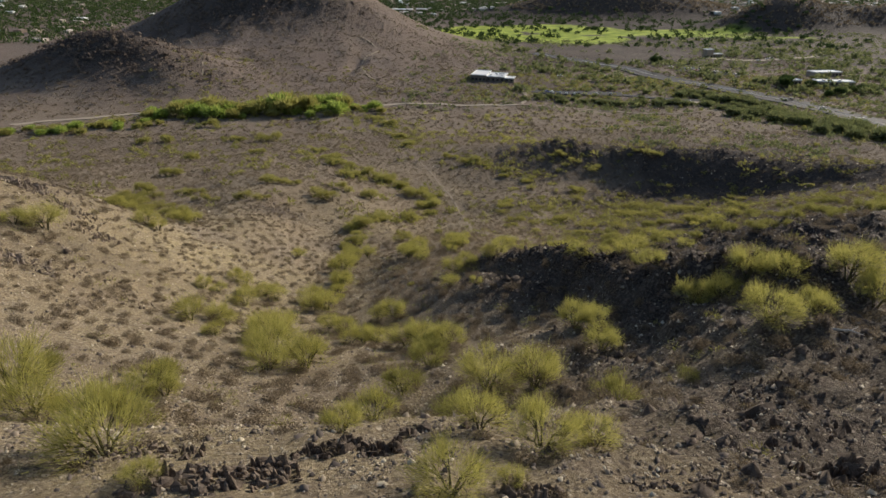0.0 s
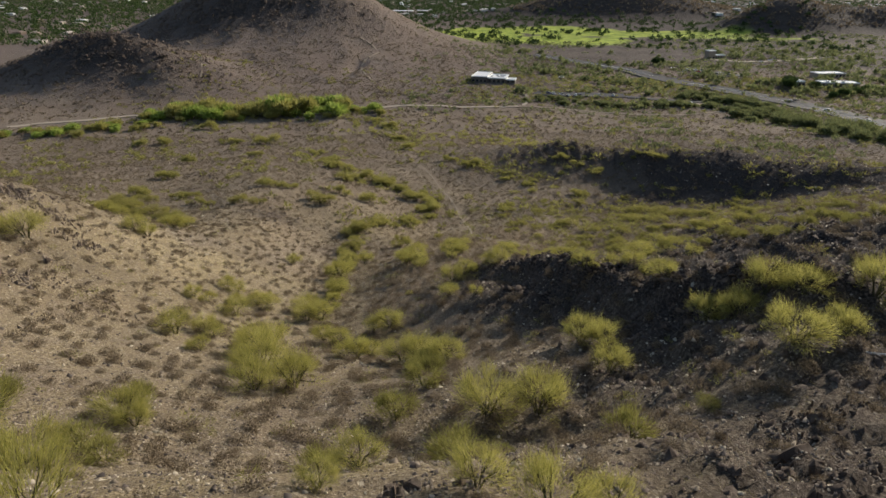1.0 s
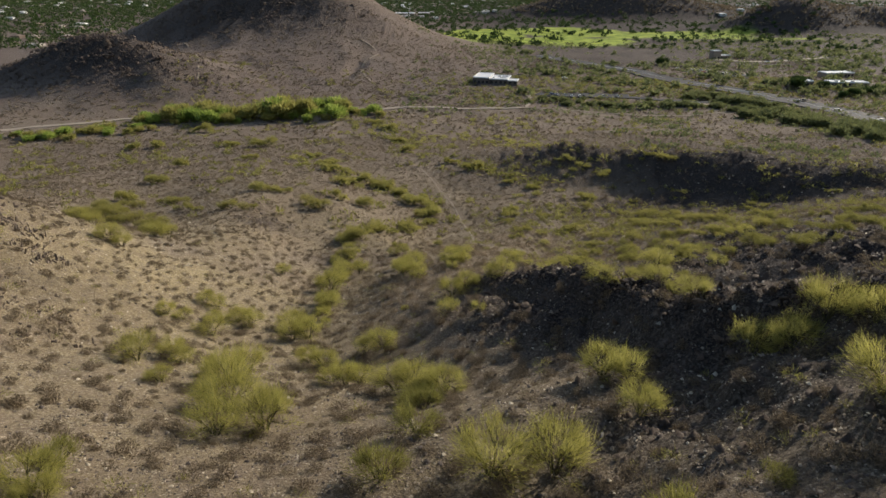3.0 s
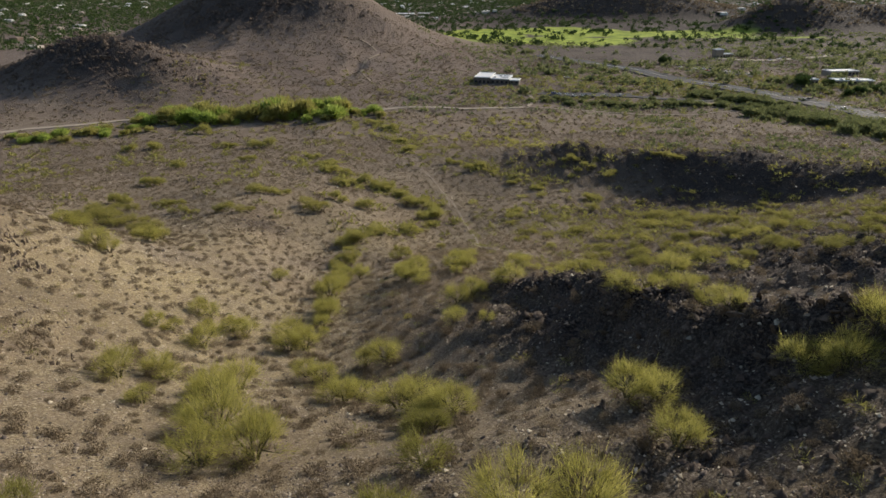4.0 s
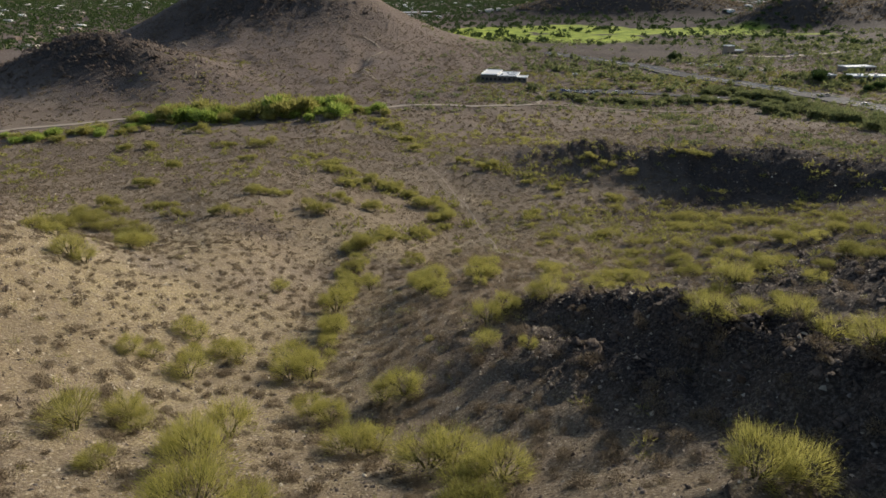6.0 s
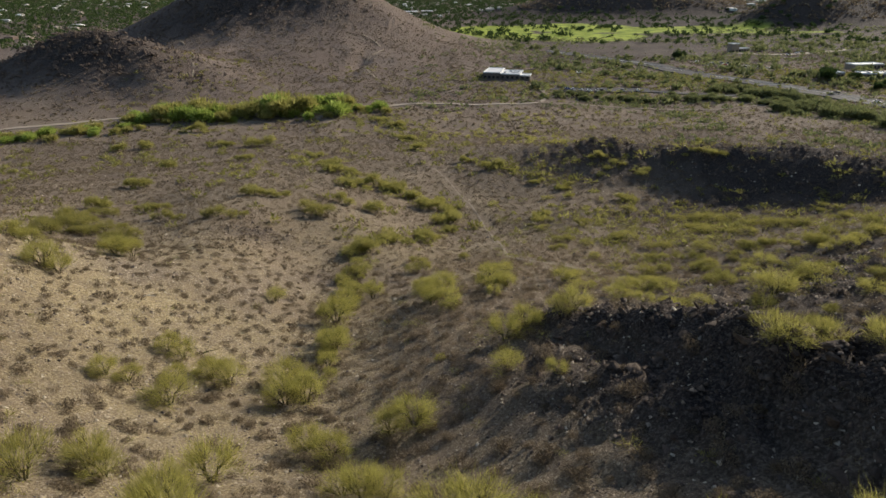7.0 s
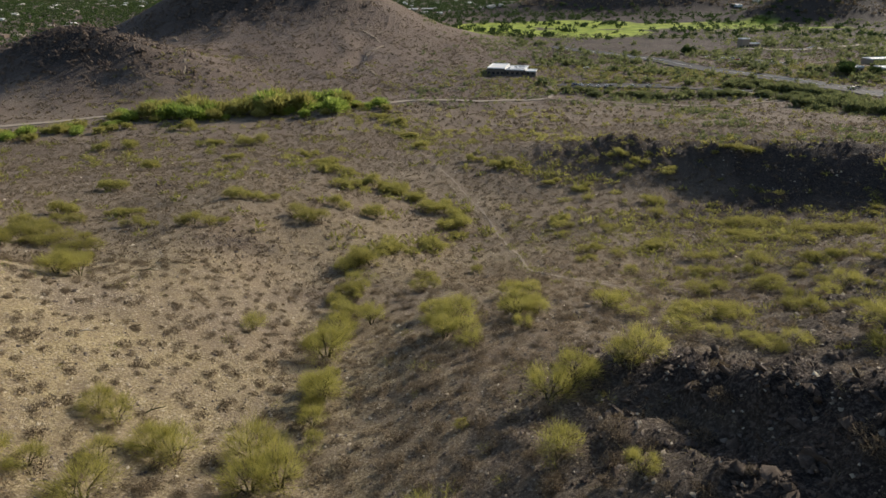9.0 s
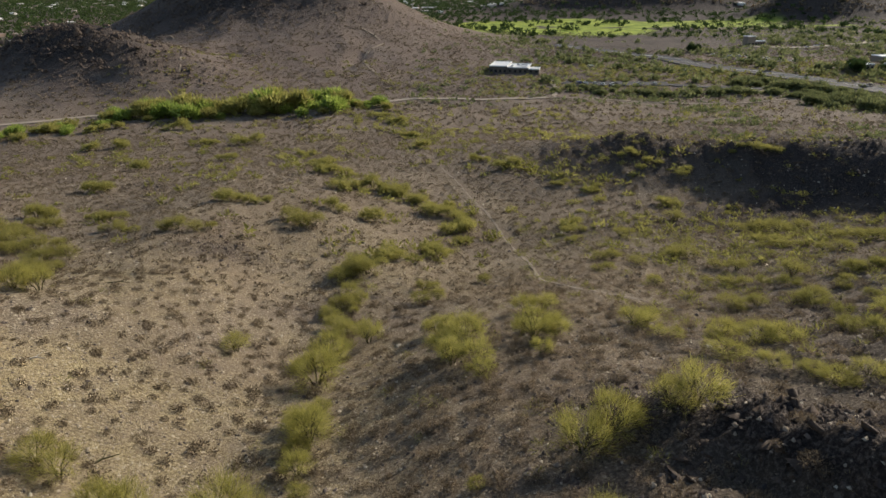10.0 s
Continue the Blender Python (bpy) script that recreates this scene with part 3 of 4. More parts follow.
# smaller ones that fill the gaps on the plateau and down the wash
for group, n, x0, x1, y0, y1, lean in (("bushes on the plateau", 80, 22, 95, 72, 132, 0.3), ("bushes on the slope", 14, -34, 22, 8, 44, 0.0)):
    for k in range(n):
        by = rng.uniform(y0, y1)
        bx = rng.uniform(x0, x1) + lean * (by - y0)
        plant(creosote_kinds, bx, by, rng.uniform(0.4, 1.05), rng, group, rng.uniform(0.7, 1.0))
for k in range(60):
    u = rng.uniform(0, len(WASH_NEAR) - 1.001)
    i = int(u)
    p = Vector(WASH_NEAR[i]).lerp(Vector(WASH_NEAR[i + 1]), u - i)
    plant(wash_bush_kinds, p.x + 1.3 * rng.normal(), p.y + 1.3 * rng.normal(), rng.uniform(0.5, 1.05) * (1 + 0.25 * (p.y > 140)), rng, "bushes along the wash", rng.uniform(0.8, 1.05))


def on_ground(x, y, sink=0.05):
    return np.stack([x, y, ground_height(x, y) - sink], -1)


def scatter(seed, n, x0, x1, y0, y1, keep):
    """Random places in a rectangle, kept with the chance that keep gives."""
    rng = np.random.default_rng(seed)
    x, y = rng.uniform(x0, x1, n), rng.uniform(y0, y1, n)
    k = rng.uniform(size=n) < keep(x, y)
    return x[k], y[k], rng


def spread(seed, gap, x0, x1, y0, y1, keep):
    """Places that keep their distance, as shrubs do in dry ground: a loose grid, thinned by keep."""
    rng = np.random.default_rng(seed)
    x, y = (a.ravel() for a in np.meshgrid(np.arange(x0, x1, gap), np.arange(y0, y1, gap)))
    x, y = x + rng.normal(size=len(x)) * 0.33 * gap, y + rng.normal(size=len(x)) * 0.33 * gap
    on = rng.uniform(size=len(x)) < keep(x, y)
    return x[on], y[on], rng


def shrub_field(name, material, places, sizes, count, length, width, label, tall=0.75, seed=1, category="shrubs", wild=0.4):
    """Many low shrubs in one mesh: each a ragged dome filled with small blades that lean outwards and up."""
    rng = np.random.default_rng(seed)
    n = len(places)
    way = rng.normal(size=(n, count, 3))
    way[..., 2] = np.abs(way[..., 2]) * 0.9 + 0.05
    way = unit(way)
    at = rng.uniform(0.02, 1.0, (n, count, 1)) ** 0.45 * 0.9
    flat = np.array([1.0, 1.0, tall])
    lump = 1 + 0.16 * rng.normal(size=(n, 1, 3))
    roots = places[:, None, :] + way * at * flat * lump * sizes[:, None, None]
    tris = blades(rng, roots.reshape(-1, 3), (way + rng.normal(size=way.shape) * wild).reshape(-1, 3), length, width)
    s = np.repeat(sizes, count)[:, None, None]
    mid = tris[:, :1, :]
    tris = mid + (tris - mid) * np.clip(s, 0.6, 3.0)
    return tagged(new(name, soup(name, tris, material)), label, category, kind="stuff")


def wash_line(x, y, line, wide):
    """How near places lie to a line of the plan, 1 on it and 0 well off it."""
    best = np.full(np.shape(x), 1e9)
    for (ax, ay), (bx, by) in zip(line, line[1:]):
        dx, dy = bx - ax, by - ay
        k = np.clip(((x - ax) * dx + (y - ay) * dy) / (dx * dx + dy * dy), 0, 1)
        best = np.minimum(best, np.hypot(x - ax - k * dx, y - ay - k * dy))
    return np.exp(-0.5 * (best / wide) ** 2)


WASH_FAR = [(38, 222), (25, 238), (15, 244), (4, 257), (-10, 277), (-20, 317), (-28, 359), (-50, 388)]
HEDGE = [(-252, 322), (-215, 342), (-172, 362)]
BELT = [(70, 452), (110, 446), (150, 432), (190, 425), (225, 400)]
VERGE = [(195, 470), (215, 448), (238, 425)]
ROADSIDE = [(205, 395), (228, 372), (240, 345), (250, 318), (258, 290)]


def bare(x, y):
    """Where nothing grows: trails, road, lots, the building and the worn flat."""
    b = np.maximum.reduce([wash_line(x, y, TRAIL_LINE, 2.2), wash_line(x, y, FOOT_LINE, 1.0), wash_line(x, y, ROAD_LINE, 7.0), wash_line(x, y, ROAD_OUT, 6.0)])
    b = np.maximum(b, step(0.4, 0.6, bell(x, y, 215, 745, 75, 70)) * 0.93)
    b = np.maximum(b, step(0.3, 0.5, bell(x, y, 48, 522, 16, 11)))
    b = np.maximum(b, step(0.45, 0.7, bell(x, y, 108, 475, 26, 7)))
    return np.clip(b, 0, 1)


def patchy(x, y, seed, size=14.0):
    return 0.5 + 0.5 * fractal(x, y, size, 3, seed)


TRAIL_LINE = [(-262, 350), (-246, 364), (-224, 373), (-206, 387), (-182, 389), (-159, 395), (-122, 393), (-82, 396), (-55, 411), (-33, 423),
              (-9, 432), (26, 423), (57, 426), (106, 415), (139, 399), (175, 397), (219, 421)]
FOOT_LINE = [(-10, 251), (-4, 234), (1, 215), (6, 195), (9, 169), (10, 152), (10, 140), (13, 130), (17, 125), (23, 121)]
ROAD_LINE = [(110, 715), (132, 686), (170, 640), (199, 573), (224, 520), (246, 476), (265, 445), (274, 415), (277, 390), (277, 355), (274, 300), (268, 230)]
ROAD_OUT = [(140, 470), (160, 456), (188, 445), (225, 448), (258, 452)]

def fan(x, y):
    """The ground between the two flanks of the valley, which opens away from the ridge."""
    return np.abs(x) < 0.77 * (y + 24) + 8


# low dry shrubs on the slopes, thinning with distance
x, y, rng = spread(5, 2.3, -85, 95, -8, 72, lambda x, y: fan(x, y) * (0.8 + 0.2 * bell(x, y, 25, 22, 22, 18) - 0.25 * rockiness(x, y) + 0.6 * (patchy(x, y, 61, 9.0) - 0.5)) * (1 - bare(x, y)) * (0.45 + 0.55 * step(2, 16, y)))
shrub_field("dry_shrubs", DRY_LEAF, on_ground(x, y), (0.65 + 0.35 * step(0, 20, y)) * (0.5 + 0.85 * rng.uniform(0, 1, len(x)) ** 1.3), 460, 0.18, 0.056, "low dry brown desert shrubs dotted over the slopes", 0.75, 2, wild=1.0)
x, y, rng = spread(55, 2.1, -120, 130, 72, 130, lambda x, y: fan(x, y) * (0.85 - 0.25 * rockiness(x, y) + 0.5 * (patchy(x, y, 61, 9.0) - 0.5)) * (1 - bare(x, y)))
shrub_field("dry_shrubs", DRY_LEAF, on_ground(x, y), 0.5 + 0.7 * rng.uniform(0, 1, len(x)) ** 1.4, 180, 0.21, 0.10, "low dry brown shrubs dotted over the lower slope", 0.75, 22, wild=1.0)
x, y, rng = spread(56, 1.35, -26, 48, 66, 150, lambda x, y: np.clip(1.3 * np.maximum(bell(x, y, 0, 88, 9, 20, -10), 0.9 * bell(x, y, 14, 130, 14, 24)), 0, 1) * (1 - 0.6 * rockiness(x, y)) * (1 - bare(x, y)))
shrub_field("dry_shrubs", LIT_TUFT_LEAF, on_ground(x, y), rng.uniform(0.4, 0.78, len(x)), 80, 0.30, 0.08, "brown tufts, coloured lighter as if sunlit, in close ranks on the flank of the spur", 0.95, 23, wild=0.7)
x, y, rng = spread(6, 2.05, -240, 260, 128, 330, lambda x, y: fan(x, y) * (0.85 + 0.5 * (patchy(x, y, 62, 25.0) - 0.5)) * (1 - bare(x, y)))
shrub_field("dry_shrubs", DRY_LEAF, on_ground(x, y), rng.uniform(0.5, 1.15, len(x)), 30, 0.34, 0.25, "low dry brown shrubs on the valley floor", 0.8, 3, wild=0.6)
x, y, rng = scatter(7, 34000, -420, 420, 320, 720, lambda x, y: (0.55 + 0.6 * (patchy(x, y, 63, 40.0) - 0.5)) * (1 - bare(x, y)) * (1 - np.clip(rockiness(x, y), 0, 1)))
shrub_field("dry_shrubs", DRY_LEAF, on_ground(x, y), rng.uniform(0.6, 1.6, len(x)), 7, 0.7, 0.7, "dry brown scrub on the far flat and hillside", 0.6, 4, wild=1.0)

x, y, rng = scatter(57, 30000, -440, 30, 425, 780, lambda x, y: (0.45 + 0.9 * (patchy(x, y, 59, 22.0) - 0.5)) * (1 - np.clip(rockiness(x, y), 0, 1)))
shrub_field("dry_shrubs", DRY_LEAF, on_ground(x, y), rng.uniform(0.5, 1.3, len(x)), 9, 0.5, 0.45, "dark brown scrub dotted over the brown hill", 0.7, 24, wild=0.8)

# olive-green shrubs
x, y, rng = scatter(12, 2200, -75, 60, 0, 120, lambda x, y: np.clip(0.12 + 0.5 * (patchy(x, y, 66, 16.0) - 0.45), 0, 1) * (1 - 0.8 * rockiness(x, y)))
shrub_field("olive_shrubs", OLIVE_LEAF, on_ground(x, y), rng.uniform(0.45, 1.2, len(x)), 60, 0.42, 0.05, "small olive-green shrubs between the palo verdes", 0.85, 8)
x, y, rng = scatter(13, 14000, -30, 900, 405, 1010, lambda x, y: np.clip(0.42 + 0.9 * (patchy(x, y, 67, 35.0) - 0.5), 0, 1) * (1 - bare(x, y)) * (1 - step(0.35, 0.6, bell(x, y, 180, 980, 170, 90))) * (1 - 0.7 * step(-20, 20, 40 - x) * step(470, 500, y)))
shrub_field("olive_shrubs", SCRUB_LEAF, on_ground(x, y), rng.uniform(1.0, 3.4, len(x)), 14, 0.62, 0.55, "green scrub round the building, lots and road", 0.85, 9)
x, y, rng = scatter(8, 2600, 0, 150, 84, 190, lambda x, y: 0.62 * patchy(x, y, 64, 10.0) * step(10, 40, x + 0.2 * (y - 84)) * (1 - 0.7 * rockiness(x, y)))
shrub_field("olive_shrubs", OLIVE_LEAF, on_ground(x, y), rng.uniform(0.6, 1.7, len(x)), 60, 0.5, 0.075, "olive-green desert shrubs on the stony slope", 0.8, 5)
x, y, rng = scatter(9, 17000, -230, 330, 150, 560,
                    lambda x, y: np.clip(0.22 * patchy(x, y, 65, 30.0) + 0.7 * wash_line(x, y, WASH_NEAR, 5) + 0.8 * wash_line(x, y, WASH_FAR, 6) + 0.5 * step(420, 470, y) * step(-20, 60, x), 0, 1) * (1 - bare(x, y)))
shrub_field("olive_shrubs", OLIVE_LEAF, on_ground(x, y), rng.uniform(0.9, 2.6, len(x)), 26, 0.5, 0.26, "olive-green shrubs along dry washes on the flat", 0.85, 6)
x, y, rng = scatter(10, 7000, -130, 60, 40, 260, lambda x, y: np.clip(0.6 * wash_line(x, y, WASH_NEAR, 2.6) + 0.35 * wash_line(x, y, WASH_FAR, 4.0) - 0.01, 0, 1) * patchy(x, y, 68, 7.0))
shrub_field("olive_shrubs", FAR_PALO_LEAF, on_ground(x, y), rng.uniform(0.6, 1.5, len(x)), 120, 0.34, 0.05, "yellow-green shrubs in the bed of the wash", 0.95, 7, wild=0.7)

# green trees along the big wash at the hill's foot and by the road
wash_kinds = [desert_tree("mesquite_tree", 300 + k, WASH_LEAF if k % 2 else FAR_PALO_LEAF, 4, 2.6, 3.6, 9, 0.9, 0.36, 0.8, "bright green leafy mesquite tree in the wash", "tree") for k in range(4)]
scrub_kinds = [desert_tree("scrub_tree", 320 + k, SCRUB_LEAF, 4, 2.6, 3.2, 10, 0.9, 0.36, 0.9, "dull olive-green leafy scrub tree on the flat", "tree") for k in range(3)]
rng = np.random.default_rng(21)
for k in range(84):
    u = k / 83
    tx = -192 + 150 * u + rng.uniform(-3, 3)
    plant(wash_kinds, tx, 374 + 22 * u + rng.uniform(-8, 24), (0.6 + 1.5 * rng.uniform(0, 1) ** 1.6) * (0.8 + 0.5 * math.sin(u * math.pi)), rng, "trees along the wash", 0.95)
for line, many, wide, low, high, group, kinds in ((HEDGE, 34, 6, 0.6, 1.2, "trees along the trail", wash_kinds), (BELT, 50, 6, 0.6, 1.1, "trees by the parking lot", scrub_kinds),
                                                  (ROADSIDE, 60, 14, 0.7, 1.6, "trees by the road", scrub_kinds), (VERGE, 30, 8, 0.7, 1.5, "trees by the road", scrub_kinds)):
    pts = [Vector(p) for p in line]
    for k in range(many):
        u = (k + rng.uniform(0, 1)) / many * (len(pts) - 1)
        i = min(int(u), len(pts) - 2)
        p = pts[i].lerp(pts[i + 1], u - i)
        plant(kinds, p.x + rng.normal() * wide * 0.7, p.y + rng.normal() * wide, rng.uniform(low, high), rng, group, 0.85)

# scrub added to darken the distant hills, whose near sides lie in shade
x, y, rng = scatter(14, 9000, 150, 1000, 1000, 1620, lambda x, y: step(12, 24, ground_height(x, y)))
shrub_field("dry_shrubs", DRY_LEAF, on_ground(x, y), rng.uniform(2.0, 4.5, len(x)), 6, 1.0, 1.1, "dark scrub added for the shade of the distant hills", 0.6, 15)

x, y, rng = scatter(15, 5200, 30, 200, 140, 275, lambda x, y: np.clip(0.2 + 0.6 * (patchy(x, y, 69, 14.0) - 0.5), 0, 1))
shrub_field("olive_shrubs", OLIVE_LEAF, on_ground(x, y), rng.uniform(0.6, 1.8, len(x)), 26, 0.5, 0.2, "olive-green shrubs on the dark rocky ridge", 0.8, 16, wild=0.8)

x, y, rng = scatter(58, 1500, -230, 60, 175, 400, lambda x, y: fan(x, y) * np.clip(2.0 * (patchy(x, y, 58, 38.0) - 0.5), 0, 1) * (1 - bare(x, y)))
shrub_field("olive_shrubs", FAR_PALO_LEAF, on_ground(x, y), rng.uniform(0.9, 2.5, len(x)), 90, 0.36, 0.13, "yellow-olive bushes scattered over the open flat", 0.8, 25, wild=0.7)

x, y, rng = scatter(16, 3600, 95, 340, 235, 450, lambda x, y: np.clip(0.45 + 1.8 * (patchy(x, y, 70, 22.0) - 0.5), 0, 1) * (1 - bare(x, y)))
shrub_field("olive_shrubs", SCRUB_LEAF, on_ground(x, y), rng.uniform(0.9, 2.9, len(x)), 16, 0.55, 0.38, "dull olive scrub behind the rocky ridge", 0.8, 17, wild=0.8)
x, y, rng = scatter(17, 9000, -60, 60, -8, 70, lambda x, y: np.clip(0.7 * patchy(x, y, 73, 5.0), 0, 1))
shrub_field("dry_grass", GRASS, on_ground(x, y), rng.uniform(0.25, 0.6, len(x)), 12, 0.45, 0.03, "dry yellow grass tufts among the stones", 0.6, 18, "grass")

# ---- rock ----
def hull_rock(seed, sx, sy, sz, corners, material):
    """An angular block, cut by random planes, about 1 m across before its stretch."""
    rng = np.random.default_rng(seed)
    bm = bmesh.new()
    for p in unit(rng.normal(size=(corners, 3))) * rng.uniform(0.36, 0.62, (corners, 1)):
        bm.verts.new((p[0] * sx, p[1] * sy, p[2] * sz))
    res = bmesh.ops.convex_hull(bm, input=bm.verts)
    bmesh.ops.delete(bm, geom=list({v for v in res["geom_interior"] if isinstance(v, bmesh.types.BMVert)}), context="VERTS")
    me = bpy.data.meshes.new("rock")
    bm.to_mesh(me)
    bm.free()
    me.materials.append(material)
    return me


ROCK_SHAPES = [(1.0, 0.7, 0.8, 20), (0.8, 0.7, 1.2, 18), (0.55, 0.6, 1.5, 20), (1.2, 0.7, 0.7, 18), (0.5, 0.5, 1.7, 18), (1.0, 0.8, 1.0, 22), (0.6, 0.5, 1.3, 16), (1.3, 0.8, 0.5, 18)]
DARK_BLOCKS = [hull_rock(k, *shape, ROCK) for k, shape in enumerate(ROCK_SHAPES)]
BROWN_BLOCKS = [hull_rock(40 + k, *shape, BROWN_ROCK) for k, shape in enumerate(ROCK_SHAPES)]
TAN_BLOCKS = [hull_rock(20 + k, *shape, LEDGE_ROCK) for k, shape in enumerate(ROCK_SHAPES)]


def outcrop(cx, cy, along, across, turn, many, big, label, seed, rise=-0.16):
    """A crest or ledge of jagged rocks in broken rows along its strike, each rock a part."""
    rng = np.random.default_rng(seed)
    blocks = {PALE: TAN_BLOCKS, BROWN: BROWN_BLOCKS}.get(label, DARK_BLOCKS)
    z = float(ground_height(np.array([cx]), np.array([cy]))[0])
    root = tagged(new("rock_outcrop"), label, "rock", group="rock outcrops")
    root.matrix_basis = pose(cx, cy, z)
    c, s = math.cos(radians(turn)), math.sin(radians(turn))
    u = np.clip((np.arange(many) + rng.uniform(-2, 2, many)) / many * 2 - 1, -1, 1) * along * rng.uniform(0.7, 1.0, many)
    v = (rng.integers(-1, 2, many) * 0.55 + rng.normal(size=many) * 0.26) * across + 0.25 * across * np.sin(u * 1.3 + seed)
    x, y = c * u - s * v, s * u + c * v
    g = ground_height(cx + x, cy + y) - z
    dip = -18 + 8 * rng.normal()
    for k in range(many):
        size = big * (0.2 + 0.65 * rng.uniform(0, 1) ** 2.0)
        ob = new("rock", blocks[int(rng.integers(len(blocks)))])
        ob.parent = root
        lie = pose(x[k], y[k], g[k] + size * rise, dip + 10 * rng.normal(), 14 * rng.normal(), turn + 20 * rng.normal())
        if rise > 0:
            girth = (rng.uniform(0.35, 1.1), rng.uniform(0.3, 0.7), rng.uniform(0.55, 1.15))
        else:
            girth = (rng.uniform(0.8, 1.8), rng.uniform(0.45, 0.95), rng.uniform(0.6, 1.2))
        ob.matrix_basis = lie @ Matrix.Diagonal((size * girth[0], size * girth[1], size * girth[2], 1))
    return root


DARK = "jagged outcrop of dark brown weathered rock on the ridge"
BROWN = "upright fins of layered brown rock breaking out of the slope"
PALE = "broken ledge of tan and grey rock on the hillside"
# x, y, half length, half width, turn, rocks, largest rock
for k, (cx, cy, a, b, turn, many, big, label) in enumerate([
    (16.5, 68.0, 7.0, 4.5, 112.0, 45, 1.7, DARK), (19.5, 58.0, 8.0, 4.5, 115.0, 45, 1.7, DARK), (24.0, 48.5, 7.0, 4.6, 118.0, 42, 1.7, DARK),
    (29.0, 40.0, 6.0, 5.0, 125.0, 40, 1.8, DARK), (21.0, 63.0, 9.0, 6.0, 112.0, 60, 1.2, DARK), (9.0, 74.0, 5.0, 3.0, 130.0, 40, 1.3, DARK),
    (21.0, 5.0, 5.0, 2.5, 15.0, 60, 1.8, DARK), (29.0, 16.0, 8.0, 4.0, 20.0, 60, 1.4, DARK), (36.0, 26.0, 7.0, 3.0, 30.0, 50, 1.5, DARK),
    (57.0, 72.0, 12.0, 5.0, 30.0, 90, 2.0, DARK), (66.0, 64.0, 9.0, 4.0, 20.0, 60, 2.0, DARK), (47.0, 55.0, 9.0, 4.0, 40.0, 60, 1.5, DARK),
    (60.0, 244.0, 24.0, 9.0, -25.0, 45, 2.6, DARK), (90.0, 222.0, 18.0, 10.0, -35.0, 45, 2.8, DARK), (114.0, 200.0, 18.0, 10.0, -38.0, 45, 2.8, DARK),
    (135.0, 180.0, 20.0, 7.0, -35.0, 70, 2.4, DARK), (-150.0, 304.0, 15.0, 2.5, -58.0, 50, 2.2, PALE), (-118.0, 255.0, 15.0, 2.5, -58.0, 50, 2.2, PALE), (-92.0, 212.0, 13.0, 3.0, -55.0, 60, 2.0, DARK),
    (-300.0, 492.0, 28.0, 12.0, -12.0, 110, 5.0, DARK), (-255.0, 487.0, 26.0, 12.0, -12.0, 110, 5.0, DARK),
    (-255.0, 715.0, 40.0, 16.0, 15.0, 90, 6.0, DARK), (-190.0, 728.0, 40.0, 16.0, 5.0, 90, 6.0, DARK), (-215.0, 692.0, 40.0, 12.0, 5.0, 60, 4.0, DARK),
]):
    outcrop(cx, cy, a, b, turn, many, big, label, 500 + k)
# crags that stand up out of the slope
for k, (cx, cy, a, b, turn, many, big, label) in enumerate([
    (-2.6, -1.6, 1.6, 0.8, 8.0, 150, 1.2, DARK), (-0.9, 0.9, 0.8, 0.4, 30.0, 40, 1.2, BROWN), (-4.6, -2.2, 1.0, 0.4, 0.0, 50, 1.1, DARK), (-6.8, -4.4, 2.2, 1.1, 12.0, 220, 1.0, BROWN),
    (-9.3, -5.0, 1.4, 0.9, 5.0, 110, 1.0, BROWN), (-11.8, -2.2, 2.8, 0.8, 12.0, 120, 0.75, BROWN), (3.6, -5.6, 1.2, 0.4, 0.0, 60, 1.0, BROWN), (14.3, 0.4, 0.9, 0.5, 0.0, 30, 1.3, BROWN), (18.0, -1.2, 2.2, 0.8, 10.0, 140, 1.4, DARK),
    (9.5, -4.5, 2.6, 0.5, 5.0, 70, 0.6, BROWN), (24.0, 12.8, 4.5, 0.9, 15.0, 90, 0.8, DARK), (30.0, 36.0, 3.0, 0.8, 120.0, 70, 1.3, DARK), (26.0, 44.0, 3.0, 0.8, 118.0, 60, 1.2, DARK),
    (-71.5, 80.0, 4.0, 2.2, 15.0, 150, 1.9, PALE), (-63.0, 78.0, 4.0, 2.4, -15.0, 120, 1.5, PALE), (-57.0, 72.0, 3.5, 2.6, -25.0, 120, 1.3, PALE), (-54.0, 51.0, 4.5, 1.8, 8.0, 140, 1.3, PALE), (-48.0, 56.0, 5.0, 2.6, 5.0, 110, 0.9, PALE), (-42.0, 51.0, 4.0, 2.5, 10.0, 60, 0.9, BROWN),
    (-49.0, 146.0, 6.0, 3.0, 10.0, 150, 0.9, PALE),
]):
    outcrop(cx, cy, a, b, turn, many, big, label, 600 + k, 0.04)


